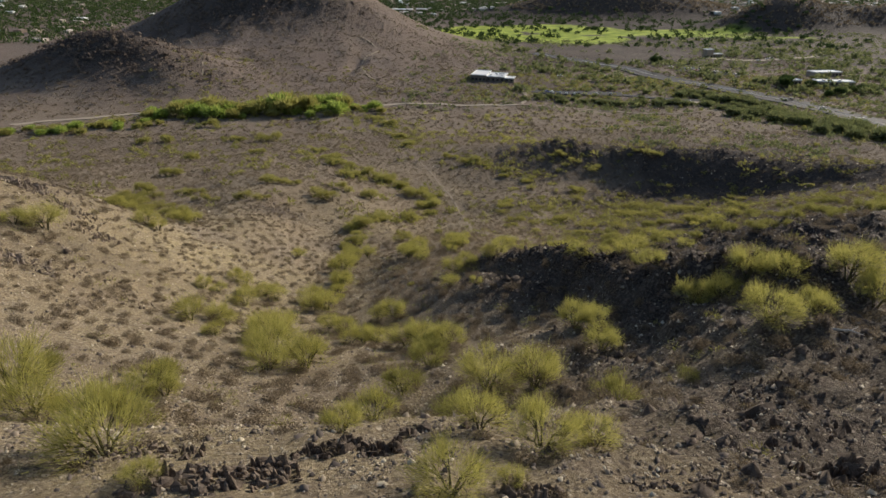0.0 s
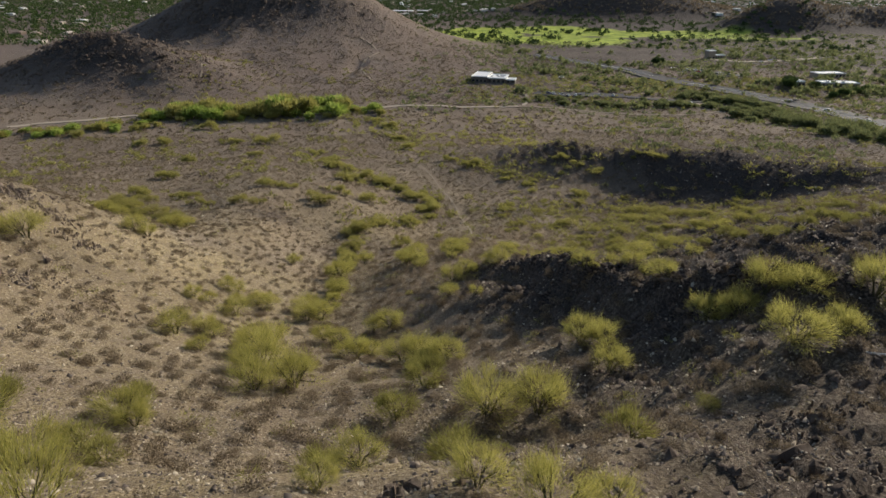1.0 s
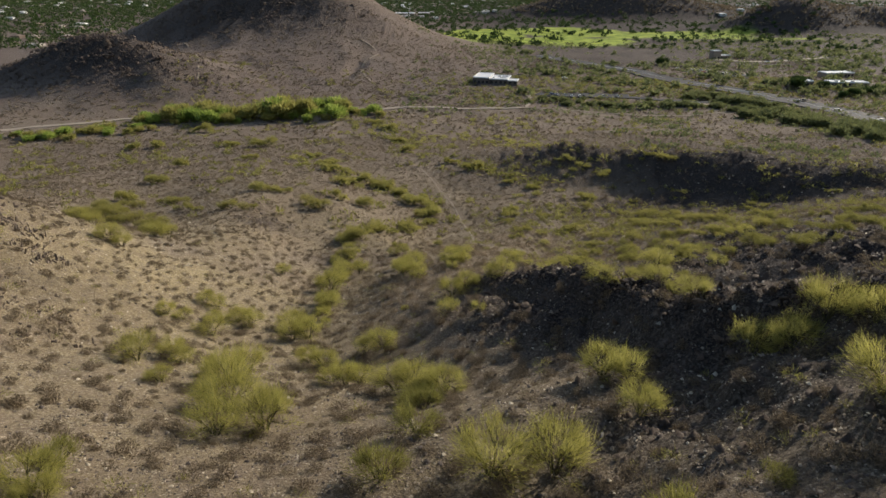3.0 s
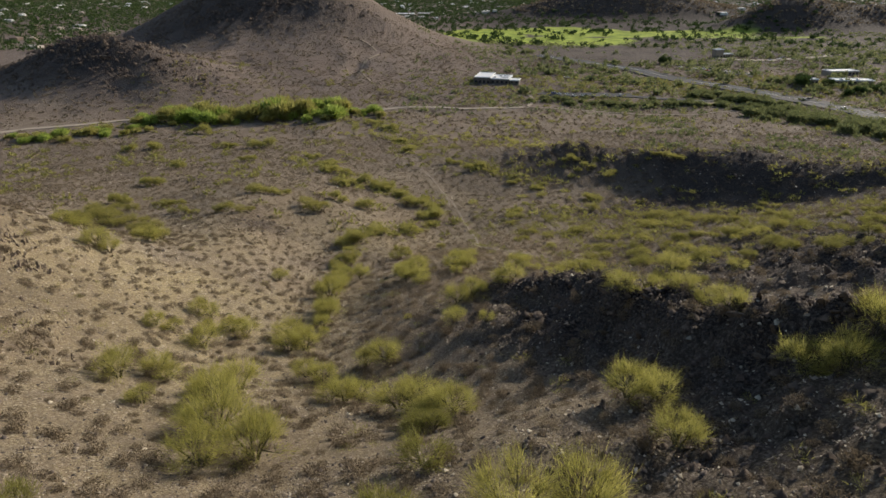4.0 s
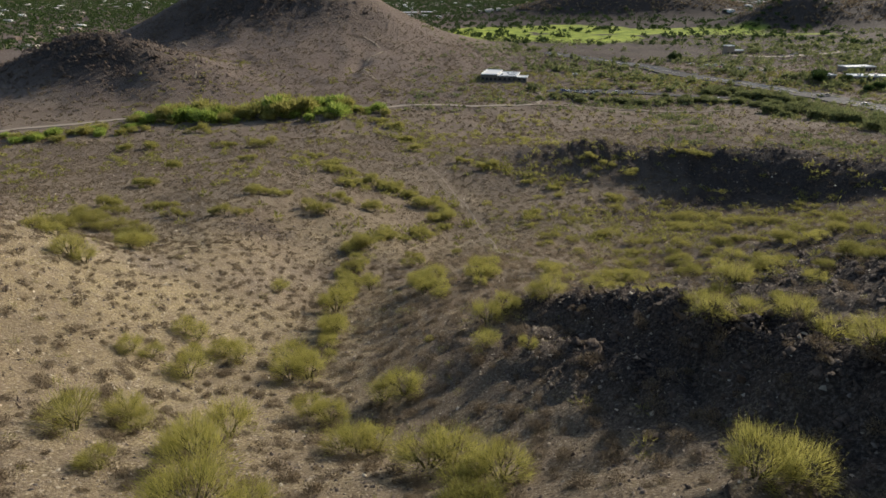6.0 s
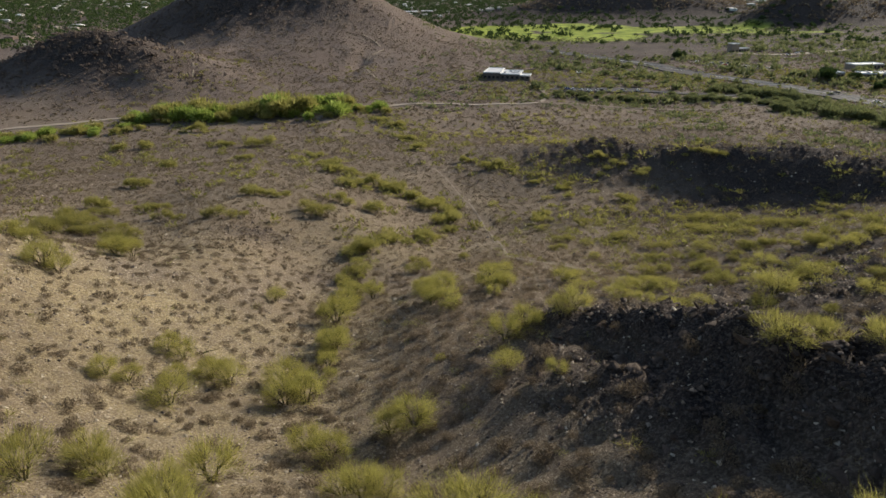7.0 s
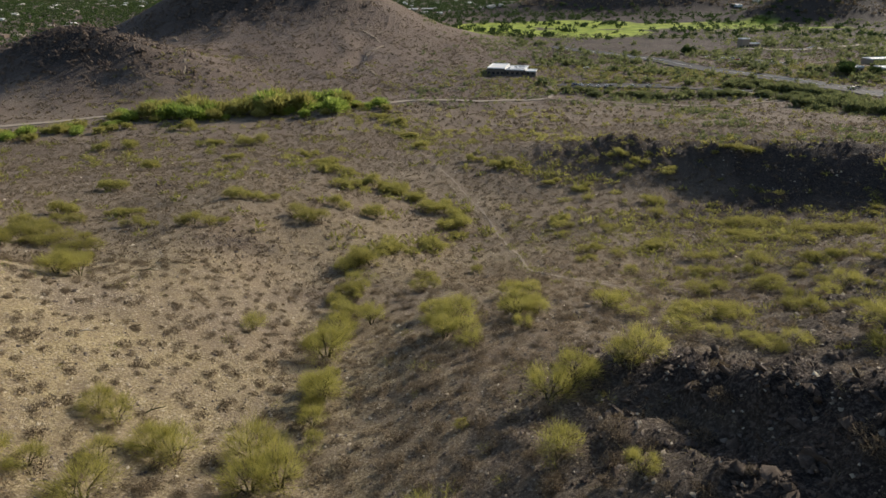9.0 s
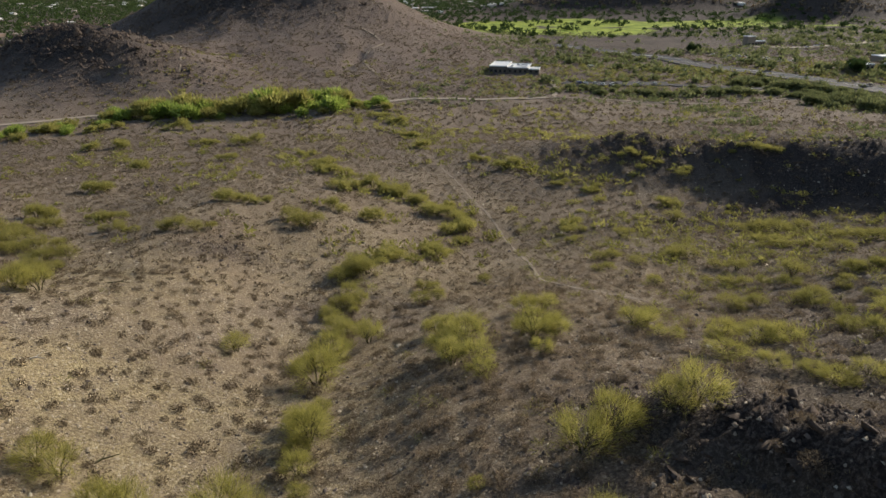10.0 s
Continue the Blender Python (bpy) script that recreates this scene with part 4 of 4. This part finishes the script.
def stones(name, seed, n, x0, x1, y0, y1, low, high, keep, label):
    """Loose stones, as four-cornered shards in one mesh."""
    x, y, rng = scatter(seed, n, x0, x1, y0, y1, keep)
    m = len(x)
    size = rng.uniform(low, high, m) ** 1.0 * rng.uniform(0.4, 1.0, m)
    foot = on_ground(x, y, 0.0)
    spin = rng.uniform(0, 2 * math.pi, m)
    ring = []
    for k in range(4):
        a = spin + k * math.pi / 2 + rng.uniform(-0.4, 0.4, m)
        r = size * rng.uniform(0.5, 1.2, m)
        ring.append(foot + np.stack([np.cos(a) * r, np.sin(a) * r, -0.1 * size + 0.3 * size * rng.uniform(-1, 1, m)], -1))
    top = foot + np.stack([size * rng.uniform(-0.4, 0.4, m), size * rng.uniform(-0.4, 0.4, m), size * rng.uniform(0.4, 1.1, m)], -1)
    verts = np.stack([top] + ring, 1).astype(np.float32)
    me = bpy.data.meshes.new(name)
    me.vertices.add(5 * m)
    me.vertices.foreach_set("co", verts.ravel())
    faces = np.array([[0, 1, 2], [0, 2, 3], [0, 3, 4], [0, 4, 1]])
    tri = (np.arange(m)[:, None, None] * 5 + faces).astype(np.int32)
    me.loops.add(tri.size)
    me.loops.foreach_set("vertex_index", tri.ravel())
    me.polygons.add(4 * m)
    me.polygons.foreach_set("loop_start", np.arange(0, tri.size, 3, dtype=np.int32))
    me.update()
    me.materials.append(STONE)
    return tagged(new(name, me), label, "stones", kind="stuff")


stones("loose_stones", 31, 42000, -70, 75, -8, 110, 0.08, 0.34, lambda x, y: np.clip(0.45 + 0.5 * (patchy(x, y, 71, 6.0) - 0.5) + 0.6 * rockiness(x, y), 0, 1), "loose tan and grey stones on the slopes")
def fallen_branch(x, y, turn, length, material, label):
    """A dry forked branch lying on the ground."""
    rng = np.random.default_rng(int(100 + abs(x) * 10))
    root = np.array([-length / 2, 0, 0.10])
    bend, tip = np.array([0.1 * length, 0.08 * length, 0.16]), np.array([length / 2, -0.05 * length, 0.12])
    tris = [tube(root, bend, 0.11, 0.075, 7), tube(bend, tip, 0.075, 0.02, 7), tube(bend, bend + np.array([0.25, 0.22, 0.08]) * length, 0.05, 0.012, 6), tube((root + bend) / 2, (root + bend) / 2 + np.array([0.12, -0.2, 0.06]) * length, 0.045, 0.012, 6)]
    ob = tagged(new("fallen_branch", soup("fallen_branch", np.concatenate(tris), material)), label, "branch")
    ob.matrix_basis = pose(x, y, float(ground_height(np.array([x]), np.array([y]))[0]), 0, 0, turn + rng.uniform(-4, 4))
    return ob


PALE_WOOD = plain_material("bleached_wood", (0.50, 0.45, 0.38), (0.70, 0.66, 0.58), 3.0)
fallen_branch(-52.5, 121.1, 4.0, 3.6, BARK, "dark dry branch fallen on the pale gravel")
fallen_branch(-46.8, 94.7, 12.0, 2.8, PALE_WOOD, "bleached branch lying on the pale gravel")
fallen_branch(-34.3, 82.6, 48.0, 3.2, BARK, "dark forked dead branch on the pale gravel")
fallen_branch(32.0, 18.7, -24.0, 2.2, PALE_WOOD, "bleached white branch among dark stones")
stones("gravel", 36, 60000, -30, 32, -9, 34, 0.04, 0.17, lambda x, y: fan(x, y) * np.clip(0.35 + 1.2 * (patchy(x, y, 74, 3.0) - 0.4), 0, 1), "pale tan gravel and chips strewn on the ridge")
stones("loose_stones", 32, 22000, -150, 160, 100, 280, 0.2, 0.6, lambda x, y: np.clip(0.25 + 0.7 * rockiness(x, y), 0, 1), "loose stones on the valley floor and ridges")
stones("crest_rubble", 33, 75000, -90, 150, -8, 260, 0.2, 0.75, lambda x, y: np.clip(1.5 * rockiness(x, y) - 0.25, 0, 1) * np.where(y < 130, 1.0, 0.5), "broken dark rubble on the rocky crests").data.materials[0] = DARK_ROCK
stones("talus_chips", 35, 70000, -5, 60, 15, 95, 0.07, 0.32, lambda x, y: np.clip(1.3 * broken_edge(x, y, SPUR_CREST, 7.0, 11.0) - 0.1, 0, 1) * np.clip(2.2 * patchy(x, y, 76, 6.0) - 0.6, 0, 1), "broken dark brown chips below the rocky spur").data.materials[0] = DARK_ROCK
stones("hill_boulders", 34, 42000, -420, -60, 440, 780, 0.6, 2.4, lambda x, y: np.clip(1.3 * rockiness(x, y) - 0.2, 0, 1), "dark boulders strewn over the brown hills' crests").data.materials[0] = DARK_ROCK

# ---- trails, road, lots ----
def ribbon(name, line, half, lift, material, label, category, pieces=6.0, wobble=0.0, seed=0):
    """A strip laid over the ground along a line of the plan, its cross-section slightly crowned, with a skirt at each edge."""
    rng = np.random.default_rng(seed)
    pts = []
    smooth = [Vector((*p, 0)) for p in line]
    for i in range(len(smooth) - 1):
        a, b, c, d = smooth[max(i - 1, 0)], smooth[i], smooth[i + 1], smooth[min(i + 2, len(smooth) - 1)]
        n = max(2, int((c - b).length / pieces))
        for k in range(n):
            t = k / n
            pts.append(0.5 * (2 * b + (c - a) * t + (2 * a - 5 * b + 4 * c - d) * t * t + (3 * b - a - 3 * c + d) * t ** 3))
    pts.append(smooth[-1])
    cols = np.array([-1.0, -0.98, -0.5, 0.0, 0.5, 0.98, 1.0])
    drop = np.array([-0.8, 0, 0, 0.03, 0, 0, -0.8])
    verts, faces = [], []
    for i, p in enumerate(pts):
        q, r = pts[max(i - 1, 0)], pts[min(i + 1, len(pts) - 1)]
        side = Vector((r.y - q.y, q.x - r.x, 0)).normalized()
        w = half * (1 + wobble * rng.normal())
        x, y = p.x + side.x * cols * w, p.y + side.y * cols * w
        z = ground_height(x, y)
        z = z * 0.35 + z.mean() * 0.65 + lift + drop
        verts += [tuple(v) for v in np.stack([x, y, z], -1)]
    m = len(cols)
    for i in range(len(pts) - 1):
        faces += [(i * m + k, i * m + k + 1, (i + 1) * m + k + 1, (i + 1) * m + k) for k in range(m - 1)]
    me = bpy.data.meshes.new(name)
    me.from_pydata(verts, [], faces)
    me.materials.append(material)
    return tagged(new(name, me), label, category, kind="structure")


ribbon("trail_6", TRAIL_LINE[12:], 0.9, 0.35, PATH, "faint worn track through the scrub", "trail", 5.0, 0.25, 6)
ribbon("trail_1", TRAIL_LINE[:13], 2.4, 0.4, DIRT, "wide pale dirt trail across the flat", "trail", 5.0, 0.15, 1)
ribbon("trail_2", FOOT_LINE, 0.28, 0.05, PATH, "narrow worn footpath down the slope", "trail", 2.0, 0.3, 2)
ribbon("trail_3", [(60, 428), (66, 449), (69, 480), (63, 500)], 1.6, 0.35, DIRT, "pale dirt path to the white-roofed building", "trail", 5.0, 0.15, 3)
ribbon("trail_4", [(-58, 520), (-66, 540), (-72, 560), (-72, 590), (-62, 616), (-68, 632), (-82, 645)], 1.3, 0.25, PATH, "pale dirt trail climbing the brown hill", "trail", 4.0, 0.2, 4)
ribbon("trail_5", [(-262, 640), (-240, 604), (-212, 545), (-193, 495), (-186, 470)], 0.7, 0.25, PATH, "faint pale trail on the brown hillside", "trail", 4.0, 0.2, 5)
ribbon("road", ROAD_LINE, 11.5, 0.5, ASPHALT, "grey asphalt main road past the desert flat", "road", 6.0)
ribbon("driveway", ROAD_OUT, 3.2, 0.45, ASPHALT, "grey asphalt drive to the parking lot", "road", 6.0)
ribbon("parking_lot", [(78, 486), (100, 475), (122, 474), (145, 470)], 8.0, 0.42, ASPHALT, "grey asphalt parking lot among shrubs", "parking lot", 6.0)
ribbon("parking_lot", [(236, 604), (262, 585), (285, 560)], 16.0, 0.42, ASPHALT, "grey asphalt parking lot across the road", "parking lot", 6.0)
ribbon("dirt_lot", [(172, 432), (186, 433), (200, 436)], 4.0, 0.42, DIRT, "pale dirt pull-off beside the scrub", "parking lot", 5.0)
ribbon("road_far", [(300, 700), (345, 690), (400, 705), (470, 745)], 5.0, 0.5, DIRT, "pale gravel road in the distance", "road", 8.0)
for k, side in enumerate((-0.7, 0.7)):
    ribbon("road_line", [(x + side, y) for x, y in ROAD_LINE], 0.12, 0.58, PAINT, "painted line along the main road", "road marking", 6.0)


# ---- buildings and vehicles ----
def part(name, bm, material, parent, label=""):
    """One mesh object from a bmesh, under a thing or a part."""
    me = bpy.data.meshes.new(name)
    bm.to_mesh(me)
    bm.free()
    me.materials.append(material)
    ob = new(name, me)
    ob.parent = parent
    return tagged(ob, label)


def block(x0, x1, y0, y1, z0, z1, bevel=0.0):
    bm = bmesh.new()
    bmesh.ops.create_cube(bm, size=1.0, matrix=Matrix.Translation(((x0 + x1) / 2, (y0 + y1) / 2, (z0 + z1) / 2)) @ Matrix.Diagonal((x1 - x0, y1 - y0, z1 - z0, 1)))
    if bevel:
        bmesh.ops.bevel(bm, geom=bm.edges[:], offset=bevel, segments=2, affect="EDGES")
    return bm


def level(x, y):
    return float(ground_height(np.array([float(x)]), np.array([float(y)]))[0])


def rim(x0, x1, y0, y1, z0, z1, t):
    """Four low walls round a flat roof, in one mesh."""
    bm = bmesh.new()
    for a, b, c, d in ((x0, x1, y0, y0 + t), (x0, x1, y1 - t, y1), (x0, x0 + t, y0 + t, y1 - t), (x1 - t, x1, y0 + t, y1 - t)):
        bmesh.ops.create_cube(bm, size=1.0, matrix=Matrix.Translation(((a + b) / 2, (c + d) / 2, (z0 + z1) / 2)) @ Matrix.Diagonal((b - a, d - c, z1 - z0, 1)))
    return bm


def flat_building(x, y, turn, blocks, label, wall=SHADED_WALL, units=()):
    """A flat-roofed building of several blocks: x0, x1, y0, y1, height; each with walls, roof, parapet and windows."""
    root = tagged(new("building"), label, "building")
    root.matrix_basis = pose(x, y, level(x, y), 0, 0, turn)
    for x0, x1, y0, y1, h in blocks:
        body = part("wall", block(x0, x1, y0, y1, -1.5, h), wall, root)
        part("roof", block(x0 + 0.02, x1 - 0.02, y0 + 0.02, y1 - 0.02, h, h + 0.12), WHITE_ROOF, root, "white coated flat roof")
        part("parapet", rim(x0 - 0.12, x1 + 0.12, y0 - 0.12, y1 + 0.12, h - 0.25, h + 0.55, 0.3), WHITE_ROOF, root, "white parapet")
        n = max(1, int((x1 - x0) / 3.2))
        for k in range(n):
            cx = x0 + (k + 0.5) * (x1 - x0) / n
            w = part("window", block(cx - 1.0, cx + 1.0, y0 - 0.06, y0 + 0.05, 0.9, min(h - 0.8, 2.8), 0.02), GLASS, body, "dark glass window")
    for x0, x1, y0, y1, h, tall in units:
        part("roof_unit", block(x0, x1, y0, y1, h + 0.12, h + tall, 0.05), METAL, root, "grey rooftop cooling unit")
    return root


flat_building(27.0, 519.0, -14.0, [(0, 13.5, 0, 27, 5.2), (13.7, 29, 1.5, 24, 4.2), (29.2, 37, 3, 14, 3.2)],
              "low building with white flat roofs beside the brown hill",
              units=[(15.5, 17, 7, 12, 4.2, 1.0), (19, 21, 15, 17, 4.2, 1.0), (22, 27, 17, 18, 4.2, 0.7), (21, 27, 9.5, 10.3, 4.2, 0.6)])
flat_building(293.0, 503.0, 5.0, [(0, 13, 0, 9, 4.2)], "small pale building with a white roof among trees", STUCCO)
flat_building(322.0, 508.0, -4.0, [(0, 31, 0, 11, 3.8)], "long pale building with a white roof behind trees", STUCCO, units=[(6, 8, 4, 6, 3.8, 1.2), (19, 21, 4, 6, 3.8, 1.2)])
flat_building(352.0, 565.0, 8.0, [(0, 28, 0, 12, 4.0)], "low building with a pale metal roof", STUCCO)
flat_building(305.0, 704.0, 12.0, [(0, 9, 0, 8, 9.0), (9.2, 22, 1, 8, 4.0)], "tall white shed and lower wing in the distance", STUCCO)
flat_building(-110.0, 1440.0, 0.0, [(0, 48, 0, 30, 6.0)], "wide low building with a white roof far off", STUCCO)
flat_building(-55.0, 1475.0, 0.0, [(0, 26, 0, 24, 5.0)], "low white-roofed building in the far town", STUCCO)


def wheel(parent, x, y):
    bm = bmesh.new()
    bmesh.ops.create_cone(bm, cap_ends=True, segments=16, radius1=0.34, radius2=0.34, depth=0.24, matrix=Matrix.Translation((x, y, 0.34)) @ Matrix.Rotation(math.pi / 2, 4, "Y"))
    tyre = part("wheel", bm, RUBBER, parent)
    bm = bmesh.new()
    bmesh.ops.create_cone(bm, cap_ends=True, segments=12, radius1=0.21, radius2=0.19, depth=0.26, matrix=Matrix.Translation((x, y, 0.34)) @ Matrix.Rotation(math.pi / 2, 4, "Y"))
    part("rim", bm, METAL, tyre)


def car(paint, label):
    """A parked car about 4.6 m long, nose along +y, with its wheels on the origin's level."""
    root = tagged(new("car"), label, "car")
    bm = block(-0.92, 0.92, -2.3, 2.3, 0.28, 0.92, 0.12)
    part("body", bm, CAR_PAINTS[paint], root)
    bm = bmesh.new()
    bmesh.ops.create_cube(bm, size=1.0, matrix=Matrix.Translation((0, -0.35, 1.16)) @ Matrix.Diagonal((1.6, 2.7, 0.52, 1)))
    for v in bm.verts:
        if v.co.z > 1.2:
            v.co.x *= 0.84
            v.co.y = -0.35 + (v.co.y + 0.35) * 0.66
    bmesh.ops.bevel(bm, geom=bm.edges[:], offset=0.06, segments=2, affect="EDGES")
    part("cabin", bm, GLASS, root, "dark glazed cabin")
    part("roof", block(-0.66, 0.66, -1.2, 0.5, 1.405, 1.47, 0.03), CAR_PAINTS[paint], root)
    for sx in (-0.84, 0.84):
        for sy in (-1.4, 1.45):
            wheel(root, sx, sy)
        part("headlight", block(sx * 0.78 - 0.14, sx * 0.78 + 0.14, 2.26, 2.32, 0.62, 0.76, 0.02), METAL, root, "clear headlight")
    return root


first_car = {}


def park(paint, x, y, turn, where, lift):
    label = f"{paint} car {where}"
    m = pose(x, y, level(x, y) + lift + 0.2, 0, 0, turn)
    if paint not in first_car:
        ob = first_car[paint] = car(paint, label)
        ob.matrix_basis = m
    else:
        ob = copy_thing(first_car[paint], m)
    return tagged(ob, label, group="cars")


LOT, FAR_LOT = "parked in the lot among shrubs", "parked in the lot across the road"
for paint, x, y, turn in (("blue", 87, 479, 20), ("white", 90.5, 476, 20), ("silver", 96, 471, 12), ("white", 101, 468, 8), ("white", 107, 468, 5), ("black", 110, 469, 5),
                          ("silver", 125, 469, 0), ("white", 136, 468, -4)):
    park(paint, x, y, turn, LOT, 0.45)
for paint, x, y, turn in (("white", 109, 545, 70), ("black", 96, 577, 60), ("white", 178, 530, 80), ("white", 184, 432, 40)):
    park(paint, x, y, turn, "parked on a track in the scrub", 0.45)
for paint, x, y, turn in (("white", 246, 606, 60), ("silver", 252, 604, 60), ("black", 257, 600, 60), ("white", 262, 594, 60), ("silver", 268, 587, 60), ("red", 250, 590, 60),
                          ("white", 272, 573, 60), ("black", 262, 577, 60), ("silver", 281, 568, 60), ("white", 233, 612, 60)):
    park(paint, x, y, turn, FAR_LOT, 0.45)
for paint, x, y, turn in (("white", 356, 684, 80), ("white", 372, 697, 80), ("silver", 380, 704, 80), ("white", 461, 741, 70)):
    park(paint, x, y, turn, "on a gravel road in the distance", 0.5)
for paint, x, y, turn in (("silver", 263, 446, 28), ("white", 272, 412, 15), ("white", 274, 371, 4), ("black", 268, 448, 28)):
    park(paint, x, y, turn, "on the main road", 0.52)


# ---- the far town, the golf course and its trees ----
def far_trees(name, material, seed, n, x0, x1, y0, y1, keep, low, high, label, count=16):
    x, y, rng = scatter(seed, n, x0, x1, y0, y1, keep)
    size = rng.uniform(low, high, len(x))
    foot = on_ground(x, y, 0.0)
    foot[:, 2] += size * 0.35
    return shrub_field(name, material, foot, size, count, 1.1, 0.62, label, 1.0, seed, "trees")


def clear_of_hills(x, y):
    return 1 - step(14, 24, ground_height(x, y))


far_trees("town_trees", FAR_LEAF, 41, 14000, -1700, -330, 720, 2700, lambda x, y: 0.9 * clear_of_hills(x, y), 2.8, 5.6, "dark green trees of the far town", 14)
far_trees("town_trees", FAR_LEAF, 42, 5200, -330, 420, 1230, 2500, lambda x, y: 0.9 * clear_of_hills(x, y), 2.5, 5.0, "dark green trees behind the golf course")
far_trees("town_trees", FAR_LEAF, 43, 4500, 420, 1900, 1150, 2500, lambda x, y: 0.7 * clear_of_hills(x, y), 2.5, 5.0, "dark green trees of the town beyond the hills")
far_trees("golf_course_trees", FAR_LEAF, 44, 1300, -60, 620, 790, 1230, lambda x, y: np.clip(0.34 + 1.0 * (patchy(x, y, 81, 40.0) - 0.5), 0, 1), 2.2, 4.6, "dark green trees between mown lawns", 30)
far_trees("roadside_trees", SCRUB_LEAF, 45, 1700, 60, 520, 470, 800, lambda x, y: np.clip(0.22 + 0.9 * (patchy(x, y, 82, 30.0) - 0.5) + 0.6 * bell(x, y, 330, 480, 60, 30), 0, 1) * (1 - bare(x, y)), 1.6, 3.4, "dark green trees and bushes beyond the road", 34)
tall_kinds = [desert_tree("tall_tree", 400 + k, FAR_LEAF, 3, 3.4, 6.5, 22, 1.1, 0.4, 0.95, "tall dark green tree beside the road", "tree") for k in range(2)]
rng = np.random.default_rng(31)
for x, y, size in ((289, 497, 1.35), (296, 510, 1.2), (312, 500, 0.9), (231, 655, 1.2), (318, 470, 0.9), (335, 480, 0.9), (305, 462, 0.8), (350, 492, 0.9)):
    plant(tall_kinds, x, y, size, rng, "tall trees by the road", 1.0)


def houses(name, seed, n, x0, x1, y0, y1, label):
    """Low houses of the far town in one mesh: walls and hipped roofs."""
    x, y, rng = scatter(seed, n, x0, x1, y0, y1, clear_of_hills)
    m = len(x)
    foot = on_ground(x, y, 0.5)
    w, d, h, a = rng.uniform(5, 11, m), rng.uniform(4, 7, m), rng.uniform(3.2, 4.6, m), rng.integers(0, 2, m) * 0.5 * math.pi + rng.normal(size=m) * 0.05
    c, s = np.cos(a), np.sin(a)

    def corner(u, v, z):
        return foot + np.stack([c * u * w - s * v * d, s * u * w + c * v * d, z], -1)

    low = [corner(u, v, 0 * h) for u, v in ((-1, -1), (1, -1), (1, 1), (-1, 1))]
    top = [corner(u, v, h) for u, v in ((-1, -1), (1, -1), (1, 1), (-1, 1))]
    ridge = [corner(-0.5, 0, h + 1.3), corner(0.5, 0, h + 1.3)]
    verts = np.stack(low + top + ridge, 1).astype(np.float32).reshape(-1, 3)
    faces = []
    for k in range(m):
        o = 10 * k
        faces += [(o, o + 1, o + 5, o + 4), (o + 1, o + 2, o + 6, o + 5), (o + 2, o + 3, o + 7, o + 6), (o + 3, o, o + 4, o + 7),
                  (o + 4, o + 5, o + 9, o + 8), (o + 5, o + 6, o + 9), (o + 6, o + 7, o + 8, o + 9), (o + 7, o + 4, o + 8)]
    me = bpy.data.meshes.new(name)
    me.from_pydata(verts.tolist(), [], faces)
    me.materials.append(HOUSE)
    return tagged(new(name, me), label, "houses", kind="stuff")


houses("town_houses", 51, 330, -1700, -340, 760, 2700, "pale low houses of the far town among trees")
houses("town_houses", 52, 130, -300, 420, 1350, 2500, "pale low houses far behind the golf course")
houses("town_houses", 53, 220, 450, 1900, 1180, 2500, "pale low houses beyond the far hills")
